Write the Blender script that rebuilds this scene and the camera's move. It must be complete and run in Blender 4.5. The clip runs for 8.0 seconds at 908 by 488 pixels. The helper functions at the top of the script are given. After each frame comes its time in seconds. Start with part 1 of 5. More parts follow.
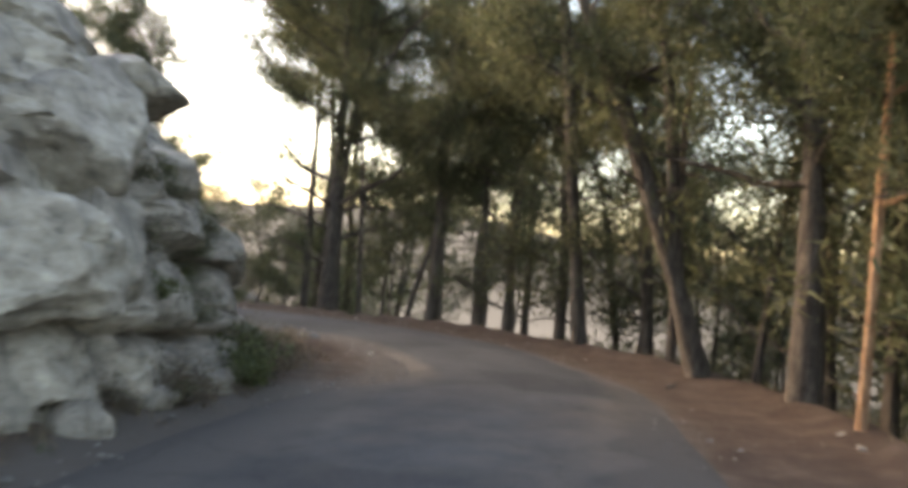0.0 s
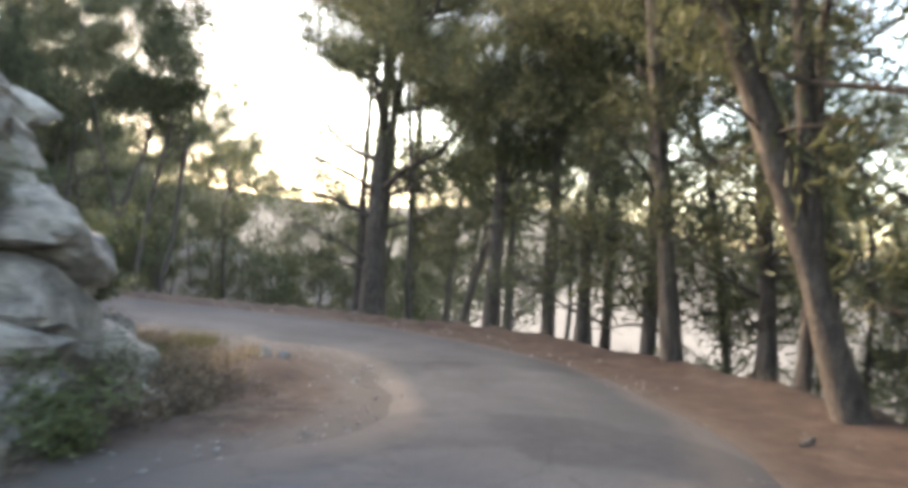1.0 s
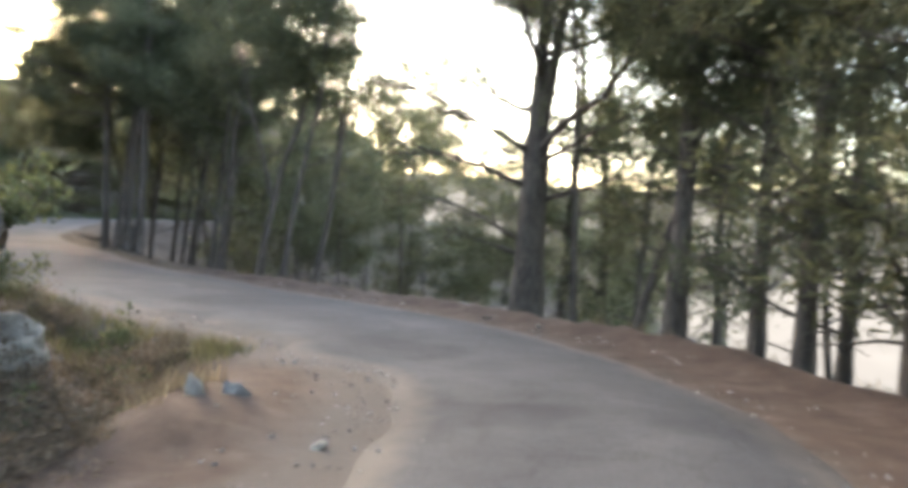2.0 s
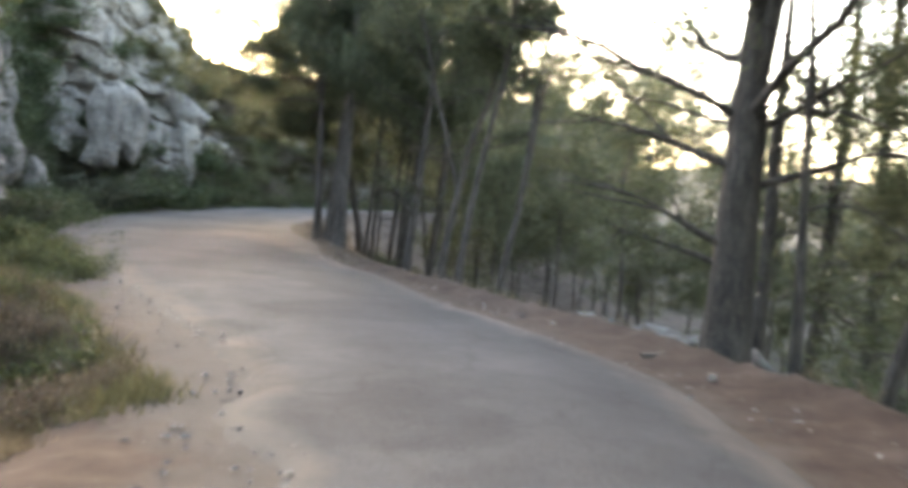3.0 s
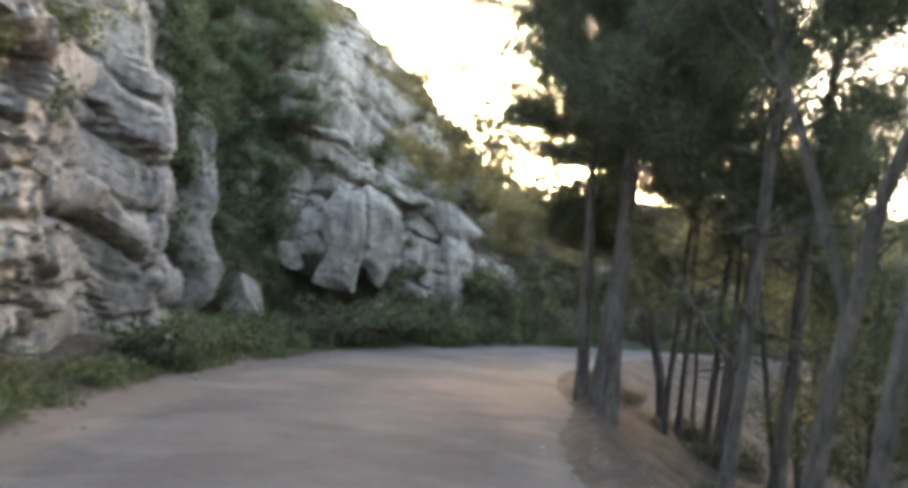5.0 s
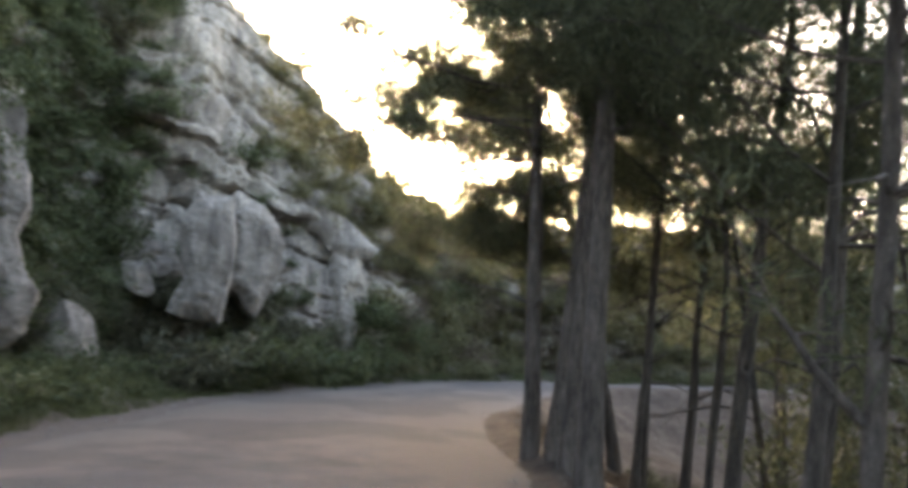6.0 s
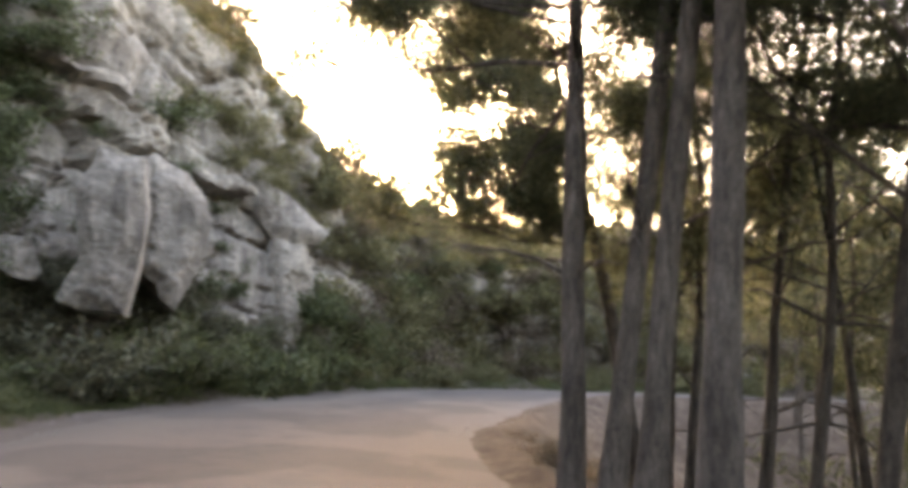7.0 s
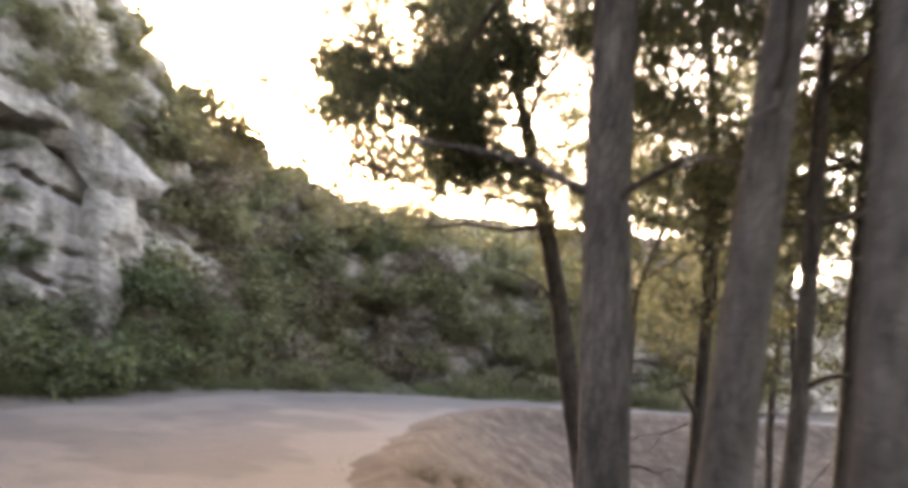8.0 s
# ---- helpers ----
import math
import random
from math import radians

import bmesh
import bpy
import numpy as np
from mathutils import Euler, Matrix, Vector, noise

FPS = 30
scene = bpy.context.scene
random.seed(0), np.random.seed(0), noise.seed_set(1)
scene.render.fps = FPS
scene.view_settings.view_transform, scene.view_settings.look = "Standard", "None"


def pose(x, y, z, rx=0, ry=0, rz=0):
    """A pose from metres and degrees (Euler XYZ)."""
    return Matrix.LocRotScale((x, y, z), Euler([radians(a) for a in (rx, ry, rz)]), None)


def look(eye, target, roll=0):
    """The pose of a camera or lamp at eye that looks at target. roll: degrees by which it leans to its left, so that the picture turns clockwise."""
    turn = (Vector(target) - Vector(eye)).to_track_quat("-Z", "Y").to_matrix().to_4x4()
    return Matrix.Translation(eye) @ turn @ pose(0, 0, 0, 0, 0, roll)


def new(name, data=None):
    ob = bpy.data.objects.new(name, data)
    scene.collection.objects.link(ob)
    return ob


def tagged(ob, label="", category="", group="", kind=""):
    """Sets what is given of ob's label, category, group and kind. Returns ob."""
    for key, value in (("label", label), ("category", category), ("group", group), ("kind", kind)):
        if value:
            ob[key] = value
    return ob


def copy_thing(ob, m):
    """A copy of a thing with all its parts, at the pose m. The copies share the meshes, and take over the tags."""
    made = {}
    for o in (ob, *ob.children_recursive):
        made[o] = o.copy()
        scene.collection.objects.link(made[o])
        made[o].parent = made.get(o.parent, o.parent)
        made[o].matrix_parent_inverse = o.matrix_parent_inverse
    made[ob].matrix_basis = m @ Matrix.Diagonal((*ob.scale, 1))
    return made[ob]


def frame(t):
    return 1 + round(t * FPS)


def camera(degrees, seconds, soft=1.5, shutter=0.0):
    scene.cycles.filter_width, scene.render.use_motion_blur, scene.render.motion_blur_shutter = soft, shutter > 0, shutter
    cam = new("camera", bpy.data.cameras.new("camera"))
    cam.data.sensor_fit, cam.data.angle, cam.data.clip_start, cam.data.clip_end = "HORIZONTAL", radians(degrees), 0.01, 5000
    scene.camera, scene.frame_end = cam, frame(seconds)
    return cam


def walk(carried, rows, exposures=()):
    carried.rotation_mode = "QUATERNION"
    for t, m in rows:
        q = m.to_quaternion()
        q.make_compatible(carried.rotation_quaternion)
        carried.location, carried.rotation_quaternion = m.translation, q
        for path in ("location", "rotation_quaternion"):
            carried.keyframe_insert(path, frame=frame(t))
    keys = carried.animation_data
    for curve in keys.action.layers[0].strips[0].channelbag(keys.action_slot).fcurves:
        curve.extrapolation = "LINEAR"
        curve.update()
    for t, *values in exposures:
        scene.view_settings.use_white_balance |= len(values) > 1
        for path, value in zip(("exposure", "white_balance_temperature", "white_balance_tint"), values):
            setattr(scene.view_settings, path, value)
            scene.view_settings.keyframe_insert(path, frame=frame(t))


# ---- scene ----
# A narrow mountain road below limestone cliffs, seen from a slow car at dusk.
cam = camera(57.0, 8.0, soft=4.4, shutter=0.5)
PATH = [
    (0, (6.199, -9.129, 1.406), (7.293, -7.455, 1.449), 3.7),
    (0.5, (7.654, -7.75, 1.364), (8.664, -6.026, 1.443), 3.5),
    (1, (9.086, -6.412, 1.33), (9.948, -4.607, 1.355), 3.0),
    (1.5, (10.469, -4.806, 1.245), (11.161, -2.93, 1.303), 1.8),
    (1.7, (11.007, -4.139, 1.257), (11.552, -2.215, 1.262), 2.3),
    (2.8, (13.644, -0.646, 1.356), (13.388, 1.336, 1.275), 3.3),
    (3, (13.826, 0.175, 1.355), (13.457, 2.139, 1.267), 3.7),
    (3.5, (14.057, 2.45, 1.372), (13.395, 4.334, 1.257), 5.3),
    (4, (13.67, 5.037, 1.391), (12.795, 6.835, 1.362), 6.0),
    (4.5, (12.907, 7.489, 1.355), (11.764, 9.123, 1.514), 5.6),
    (5.8, (9.641, 12.519, 1.406), (8.696, 14.265, 1.649), 2.9),
    (6, (9.184, 13.203, 1.383), (8.307, 14.979, 1.66), 3.2),
    (6.5, (8.069, 14.889, 1.409), (7.239, 16.692, 1.658), 3.4),
    (7, (6.98, 16.52, 1.264), (6.229, 18.349, 1.566), 3.1),
    (7.5, (6.092, 18.444, 1.344), (5.488, 20.322, 1.677), 4.1),
    (8, (5.262, 20.357, 1.345), (4.815, 22.276, 1.664), 5.1),
]
EXPOSURES = [(0.0, 3.5, 8000, 15), (0.5, 4.0, 7700, 15), (1.5, 4.35, 7100, 13), (2.8, 4.45, 7200, 11), (4.5, 4.5, 7300, 13), (5.9, 4.2, 7600, 16), (6.5, 4.25, 8000, 19), (7.0, 4.6, 8800, 23), (8.0, 4.9, 8800, 25)]   # seconds, stops, kelvin, tint
walk(cam, [(t, look(eye, target, roll)) for t, eye, target, roll in PATH], EXPOSURES)

# ---- light ----
SUN_AZ, SUN_EL = 30.0, 16.0          # degrees to the left of +y, above the horizon
world = bpy.data.worlds.new("world")
scene.world = world
world.use_nodes = True
wn = world.node_tree.nodes
sky = wn.new("ShaderNodeTexSky")
sky.sky_type = "NISHITA"
sky.sun_disc = False
sky.sun_elevation = radians(SUN_EL)
sky.sun_rotation = radians(-SUN_AZ)
sky.air_density, sky.dust_density, sky.ozone_density = 1.0, 3.0, 1.0
world.node_tree.links.new(sky.outputs[0], wn["Background"].inputs[0])
wn["Background"].inputs[1].default_value = 0.13
sun_data = bpy.data.lights.new("sun", "SUN")
sun_data.energy, sun_data.angle, sun_data.color = 0.3, radians(6), (1.0, 0.88, 0.72)
sun = new("sun", sun_data)
to_sun = Vector((-math.sin(radians(SUN_AZ)) * math.cos(radians(SUN_EL)),
                 math.cos(radians(SUN_AZ)) * math.cos(radians(SUN_EL)), math.sin(radians(SUN_EL))))
sun.matrix_world = look(to_sun * 60, (0, 0, 0))


# ---- materials ----
def ramp_node(nt, stops):
    n = nt.nodes.new("ShaderNodeValToRGB")
    e = n.color_ramp.elements
    while len(e) < len(stops):
        e.new(0.5)
    for el, (p, c) in zip(e, stops):
        el.position, el.color = p, (*c, 1)
    return n


def noise_node(nt, co, scale, detail=6.0, rough=0.6, stretch=None):
    if stretch:
        mp = nt.nodes.new("ShaderNodeMapping")
        mp.inputs["Scale"].default_value = stretch
        nt.links.new(co, mp.inputs["Vector"])
        co = mp.outputs[0]
    n = nt.nodes.new("ShaderNodeTexNoise")
    n.inputs["Scale"].default_value, n.inputs["Detail"].default_value, n.inputs["Roughness"].default_value = scale, detail, rough
    nt.links.new(co, n.inputs["Vector"])
    return n.outputs[0]


def mixed(nt, kind, fac, a, b):
    n = nt.nodes.new("ShaderNodeMix")
    n.data_type, n.blend_type = "RGBA", kind
    for sock, v in ((n.inputs[0], fac), (n.inputs[6], a), (n.inputs[7], b)):
        if isinstance(v, (int, float)):
            sock.default_value = v
        elif isinstance(v, tuple):
            sock.default_value = (*v, 1)
        else:
            nt.links.new(v, sock)
    return n.outputs[2]


def base_mat(name, rough=0.9):
    m = bpy.data.materials.new(name)
    m.use_nodes = True
    nt = m.node_tree
    b = nt.nodes["Principled BSDF"]
    b.inputs["Roughness"].default_value = rough
    b.inputs["Specular IOR Level"].default_value = 0.3
    tc = nt.nodes.new("ShaderNodeTexCoord")
    return m, nt, b, tc.outputs["Object"]


def bump(nt, b, height, strength, distance, prev=None):
    n = nt.nodes.new("ShaderNodeBump")
    n.inputs["Strength"].default_value, n.inputs["Distance"].default_value = strength, distance
    nt.links.new(height, n.inputs["Height"])
    if prev:
        nt.links.new(prev, n.inputs["Normal"])
    nt.links.new(n.outputs[0], b.inputs["Normal"])
    return n.outputs[0]


def rock_material(name, pale, mid, dark):
    m, nt, b, co = base_mat(name, 0.92)
    big = noise_node(nt, co, 0.55, 5, 0.6)
    fine = noise_node(nt, co, 5.0, 8, 0.65, (1, 1, 1.8))
    streak = noise_node(nt, co, 1.6, 5, 0.6, (1.6, 1.6, 0.35))
    c = ramp_node(nt, [(0.30, dark), (0.47, mid), (0.68, pale)])
    nt.links.new(fine, c.inputs[0])
    st = ramp_node(nt, [(0.46, (0, 0, 0)), (0.66, (1, 1, 1))])
    nt.links.new(streak, st.inputs[0])
    col = mixed(nt, "MIX", st.outputs[0], c.outputs[0], tuple(v * 0.55 for v in mid))
    bg = ramp_node(nt, [(0.35, (0.75, 0.72, 0.70)), (0.65, (1.1, 1.07, 1.0))])
    nt.links.new(big, bg.inputs[0])
    col = mixed(nt, "MULTIPLY", 1.0, col, bg.outputs[0])
    nt.links.new(col, b.inputs["Base Color"])
    n1 = bump(nt, b, fine, 0.9, 0.08)
    bump(nt, b, noise_node(nt, co, 26, 5, 0.7), 0.5, 0.012, n1)
    return m


def two_tone(name, a, c, scale, rough=0.9, bump_scale=20.0, bump_d=0.01, stretch=None):
    m, nt, b, co = base_mat(name, rough)
    n = noise_node(nt, co, scale, 7, 0.65, stretch)
    r = ramp_node(nt, [(0.33, a), (0.67, c)])
    nt.links.new(n, r.inputs[0])
    nt.links.new(r.outputs[0], b.inputs["Base Color"])
    bump(nt, b, noise_node(nt, co, bump_scale, 6, 0.65, stretch), 0.8, bump_d)
    return m


def bark_material(name, dark, light):
    """Upright plates of bark with dark fissures between them and grey flaking patches."""
    m, nt, b, co = base_mat(name, 0.95)
    r = ramp_node(nt, [(0.33, dark), (0.67, light)])
    nt.links.new(noise_node(nt, co, 6.0, 7, 0.65, (3, 3, 0.7)), r.inputs[0])
    big = ramp_node(nt, [(0.35, (0.72, 0.70, 0.68)), (0.65, (1.22, 1.2, 1.18))])
    nt.links.new(noise_node(nt, co, 2.3, 4, 0.6, (1.4, 1.4, 0.6)), big.inputs[0])
    col = mixed(nt, "MULTIPLY", 1.0, r.outputs[0], big.outputs[0])
    mp = nt.nodes.new("ShaderNodeMapping")
    mp.inputs["Scale"].default_value = (1, 1, 0.3)
    bent = nt.nodes.new("ShaderNodeVectorMath")
    bent.operation = "MULTIPLY_ADD"
    bent.inputs[1].default_value = (0.10, 0.10, 0.25)
    wild = nt.nodes.new("ShaderNodeTexNoise")
    wild.inputs["Scale"].default_value, wild.inputs["Detail"].default_value = 7.0, 4
    nt.links.new(co, wild.inputs["Vector"])
    nt.links.new(wild.outputs["Color"], bent.inputs[0])
    nt.links.new(co, bent.inputs[2])
    nt.links.new(bent.outputs[0], mp.inputs["Vector"])
    plates = nt.nodes.new("ShaderNodeTexVoronoi")
    plates.feature = "DISTANCE_TO_EDGE"
    plates.inputs["Scale"].default_value = 34.0
    nt.links.new(mp.outputs[0], plates.inputs["Vector"])
    gap = ramp_node(nt, [(0.0, (0.5, 0.48, 0.46)), (0.22, (1, 1, 1))])
    nt.links.new(plates.outputs["Distance"], gap.inputs[0])
    nt.links.new(mixed(nt, "MULTIPLY", 0.55, col, gap.outputs[0]), b.inputs["Base Color"])
    n1 = bump(nt, b, gap.outputs[0], 0.6, 0.01)
    bump(nt, b, noise_node(nt, co, 14.0, 6, 0.65, (3, 3, 0.7)), 0.7, 0.015, n1)
    return m


def leaf_material(name, dark, light, trans=0.35):
    m, nt, b, co = base_mat(name, 0.6)
    g = nt.nodes.new("ShaderNodeNewGeometry")
    r = ramp_node(nt, [(0.0, dark), (0.75, light), (1.0, tuple(v * 1.25 for v in light))])
    nt.links.new(g.outputs["Random Per Island"], r.inputs[0])
    oi = nt.nodes.new("ShaderNodeObjectInfo")
    tint = ramp_node(nt, [(0.0, (0.8, 0.82, 0.75)), (1.0, (1.15, 1.05, 0.95))])
    nt.links.new(oi.outputs["Random"], tint.inputs[0])
    col = mixed(nt, "MULTIPLY", 1.0, r.outputs[0], tint.outputs[0])
    nt.links.new(col, b.inputs["Base Color"])
    t = nt.nodes.new("ShaderNodeBsdfTranslucent")
    nt.links.new(col, t.inputs["Color"])
    mx = nt.nodes.new("ShaderNodeMixShader")
    mx.inputs[0].default_value = trans
    out = nt.nodes["Material Output"]
    nt.links.new(b.outputs[0], mx.inputs[1])
    nt.links.new(t.outputs[0], mx.inputs[2])
    nt.links.new(mx.outputs[0], out.inputs["Surface"])
    return m


M_ROCK = rock_material("limestone", (0.43, 0.402, 0.362), (0.285, 0.265, 0.24), (0.10, 0.091, 0.081))
M_ROCK_WARM = rock_material("warm limestone", (0.345, 0.312, 0.275), (0.235, 0.21, 0.184), (0.09, 0.079, 0.067))
M_ROCK_GREY = rock_material("lichened limestone", (0.27, 0.265, 0.26), (0.17, 0.167, 0.163), (0.06, 0.058, 0.056))
M_BARK = bark_material("pine bark", (0.036, 0.031, 0.028), (0.112, 0.096, 0.083))
M_BARK_PALE = bark_material("pale pine bark", (0.044, 0.037, 0.033), (0.138, 0.118, 0.103))
# sunlight on one slim trunk, put into the bark as bright orange
M_BARK_SUNLIT = bark_material("sunlit orange bark", (0.17, 0.085, 0.045), (0.42, 0.27, 0.17))
M_DEAD = two_tone("dead wood", (0.07, 0.06, 0.053), (0.19, 0.165, 0.145), 8.0, 0.95, 20.0, 0.01, (3, 3, 0.7))
M_PINE = leaf_material("pine needles", (0.044, 0.053, 0.028), (0.112, 0.125, 0.074), 0.45)
M_SHRUB = leaf_material("shrub leaves", (0.034, 0.048, 0.022), (0.095, 0.115, 0.055))
M_SHRUB_GREY = leaf_material("grey-green leaves", (0.04, 0.045, 0.03), (0.11, 0.115, 0.075))
M_BRUSH = leaf_material("dry brush", (0.05, 0.042, 0.034), (0.13, 0.105, 0.08))
M_OLIVE = leaf_material("olive scrub", (0.06, 0.06, 0.032), (0.145, 0.14, 0.075), 0.42)
M_GREEN = leaf_material("low green plants", (0.042, 0.054, 0.024), (0.098, 0.116, 0.05))
M_DRY = leaf_material("dry grass", (0.09, 0.072, 0.05), (0.21, 0.175, 0.125))


def ground_material():
    m, nt, b, co = base_mat("forest ground", 0.97)
    b.inputs["Specular IOR Level"].default_value = 0.12
    litter = ramp_node(nt, [(0.32, (0.030, 0.023, 0.018)), (0.52, (0.056, 0.044, 0.035)), (0.72, (0.105, 0.087, 0.073))])
    nt.links.new(noise_node(nt, co, 3.5, 8, 0.7), litter.inputs[0])
    red = ramp_node(nt, [(0.30, (0.040, 0.028, 0.0225)), (0.55, (0.070, 0.050, 0.040)), (0.75, (0.108, 0.084, 0.071))])
    nt.links.new(noise_node(nt, co, 2.2, 8, 0.65), red.inputs[0])
    at = nt.nodes.new("ShaderNodeAttribute")
    at.attribute_name = "soil"
    wob = nt.nodes.new("ShaderNodeMath")
    wob.operation = "MULTIPLY_ADD"
    wob.inputs[1].default_value, wob.inputs[2].default_value = 0.9, -0.45
    nt.links.new(noise_node(nt, co, 1.3, 6, 0.65), wob.inputs[0])
    add = nt.nodes.new("ShaderNodeMath")
    nt.links.new(at.outputs["Fac"], add.inputs[0])
    nt.links.new(wob.outputs[0], add.inputs[1])
    edge = ramp_node(nt, [(0.35, (0, 0, 0)), (0.6, (1, 1, 1))])
    nt.links.new(add.outputs[0], edge.inputs[0])
    col = mixed(nt, "MIX", edge.outputs[0], litter.outputs[0], red.outputs[0])
    verge = nt.nodes.new("ShaderNodeAttribute")
    verge.attribute_name = "verge"
    both = nt.nodes.new("ShaderNodeMath")
    nt.links.new(verge.outputs["Fac"], both.inputs[0])
    nt.links.new(noise_node(nt, co, 2.4, 7, 0.7), both.inputs[1])
    dust = ramp_node(nt, [(0.55, (0, 0, 0)), (1.0, (0.9, 0.9, 0.9))])
    nt.links.new(both.outputs[0], dust.inputs[0])
    col = mixed(nt, "MIX", dust.outputs[0], col, (0.090, 0.079, 0.070))
    nt.links.new(col, b.inputs["Base Color"])
    n1 = bump(nt, b, noise_node(nt, co, 6, 8, 0.7), 0.8, 0.022)
    bump(nt, b, noise_node(nt, co, 45, 4, 0.7), 0.6, 0.01, n1)
    return m


def asphalt_material():
    m, nt, b, co = base_mat("worn asphalt", 0.9)
    b.inputs["Specular IOR Level"].default_value = 0.12
    base = ramp_node(nt, [(0.3, (0.038, 0.041, 0.0455)), (0.5, (0.047, 0.0505, 0.0555)), (0.7, (0.062, 0.0655, 0.070))])
    nt.links.new(noise_node(nt, co, 0.9, 8, 0.7), base.inputs[0])
    grit = ramp_node(nt, [(0.3, (0.7, 0.7, 0.7)), (0.7, (1.3, 1.28, 1.25))])
    nt.links.new(noise_node(nt, co, 60, 3, 0.7), grit.inputs[0])
    col = mixed(nt, "MULTIPLY", 1.0, base.outputs[0], grit.outputs[0])
    at = nt.nodes.new("ShaderNodeAttribute")
    at.attribute_name = "edge"
    add = nt.nodes.new("ShaderNodeMath")
    nt.links.new(at.outputs["Fac"], add.inputs[0])
    soft = nt.nodes.new("ShaderNodeMath")
    soft.operation = "MULTIPLY"
    soft.inputs[1].default_value = 0.7
    nt.links.new(noise_node(nt, co, 1.6, 7, 0.7), soft.inputs[0])
    nt.links.new(soft.outputs[0], add.inputs[1])
    dust = ramp_node(nt, [(0.72, (0, 0, 0)), (1.0, (0.95, 0.95, 0.95))])
    nt.links.new(add.outputs[0], dust.inputs[0])
    col = mixed(nt, "MIX", dust.outputs[0], col, (0.088, 0.080, 0.073))
    lane = nt.nodes.new("ShaderNodeAttribute")
    lane.attribute_name = "across"
    worn = ramp_node(nt, [(0.0, (1, 1, 1)), (0.22, (1.08, 1.07, 1.06)), (0.38, (0.93, 0.93, 0.94)), (0.6, (1.08, 1.07, 1.06)), (0.78, (0.92, 0.92, 0.93)), (1.0, (1, 1, 1))])
    nt.links.new(lane.outputs["Fac"], worn.inputs[0])
    col = mixed(nt, "MULTIPLY", 1.0, col, worn.outputs[0])
    tar = ramp_node(nt, [(0.50, (1.08, 1.07, 1.06)), (0.54, (0.80, 0.81, 0.83))])       # darker mended patches
    nt.links.new(noise_node(nt, co, 0.33, 4, 0.45), tar.inputs[0])
    col = mixed(nt, "MULTIPLY", 1.0, col, tar.outputs[0])
    crack = nt.nodes.new("ShaderNodeTexVoronoi")
    crack.feature = "DISTANCE_TO_EDGE"
    crack.inputs["Scale"].default_value = 0.7
    shift = nt.nodes.new("ShaderNodeVectorMath")
    shift.operation = "MULTIPLY_ADD"
    shift.inputs[1].default_value = (0.9, 0.9, 0)
    wild = nt.nodes.new("ShaderNodeTexNoise")
    wild.inputs["Scale"].default_value, wild.inputs["Detail"].default_value = 1.6, 6
    nt.links.new(co, wild.inputs["Vector"])
    nt.links.new(wild.outputs["Color"], shift.inputs[0])
    nt.links.new(co, shift.inputs[2])
    nt.links.new(shift.outputs[0], crack.inputs["Vector"])
    line = ramp_node(nt, [(0.004, (0.45, 0.45, 0.45)), (0.014, (1, 1, 1))])
    nt.links.new(crack.outputs["Distance"], line.inputs[0])
    nt.links.new(mixed(nt, "MULTIPLY", 0.25, col, line.outputs[0]), b.inputs["Base Color"])
    bump(nt, b, noise_node(nt, co, 70, 3, 0.7), 0.5, 0.006)
    return m


M_GROUND, M_ASPHALT = ground_material(), asphalt_material()


# ---- helpers for meshes ----
def mesh_ob(name, verts, faces, material, parent=None, smooth=False, label=""):
    me = bpy.data.meshes.new(name)
    me.from_pydata([tuple(v) for v in verts], [], faces)
    me.materials.append(material)
    if smooth:
        me.polygons.foreach_set("use_smooth", [True] * len(me.polygons))
    me.update()
    ob = new(name, me)
    if parent is not None:
        ob.parent = parent
    if label:
        ob["label"] = label
    return ob


def tri_ob(name, v, material, parent=None, label=""):
    """A mesh of loose triangles from an array (n, 3, 3)."""
    n = len(v)
    me = bpy.data.meshes.new(name)
    me.vertices.add(n * 3)
    me.vertices.foreach_set("co", v.reshape(-1).astype(np.float32))
    me.loops.add(n * 3)
    me.loops.foreach_set("vertex_index", np.arange(n * 3, dtype=np.int32))
    me.polygons.add(n)
    me.polygons.foreach_set("loop_start", np.arange(0, n * 3, 3, dtype=np.int32))
    me.update(calc_edges=True)
    me.materials.append(material)
    ob = new(name, me)
    if parent is not None:
        ob.parent = parent
    if label:
        ob["label"] = label
    return ob


def empty(name, x, y, z):
    ob = new(name)
    ob.location = (x, y, z)
    ob.empty_display_size = 0.2
    return ob


def hash3(i, j, k, seed):
    n = (i * 374761393 + j * 668265263 + k * 1274126177 + seed * 974634777) & 0xFFFFFFFF
    n = ((n ^ (n >> 13)) * 1274126177) & 0xFFFFFFFF
    n = ((n ^ (n >> 16)) * 668265263) & 0xFFFFFFFF
    return ((n ^ (n >> 15)) & 0xFFFFFF) / 16777216.0


def value_noise(p, seed=0):
    """Smooth noise, 0 to 1, at an array of places (n, 3)."""
    i = np.floor(p).astype(np.int64)
    f = p - i
    f = f * f * (3 - 2 * f)
    out = 0
    for a in (0, 1):
        for b in (0, 1):
            for c in (0, 1):
                w = (f[:, 0] if a else 1 - f[:, 0]) * (f[:, 1] if b else 1 - f[:, 1]) * (f[:, 2] if c else 1 - f[:, 2])
                out = out + w * hash3(i[:, 0] + a, i[:, 1] + b, i[:, 2] + c, seed)
    return out


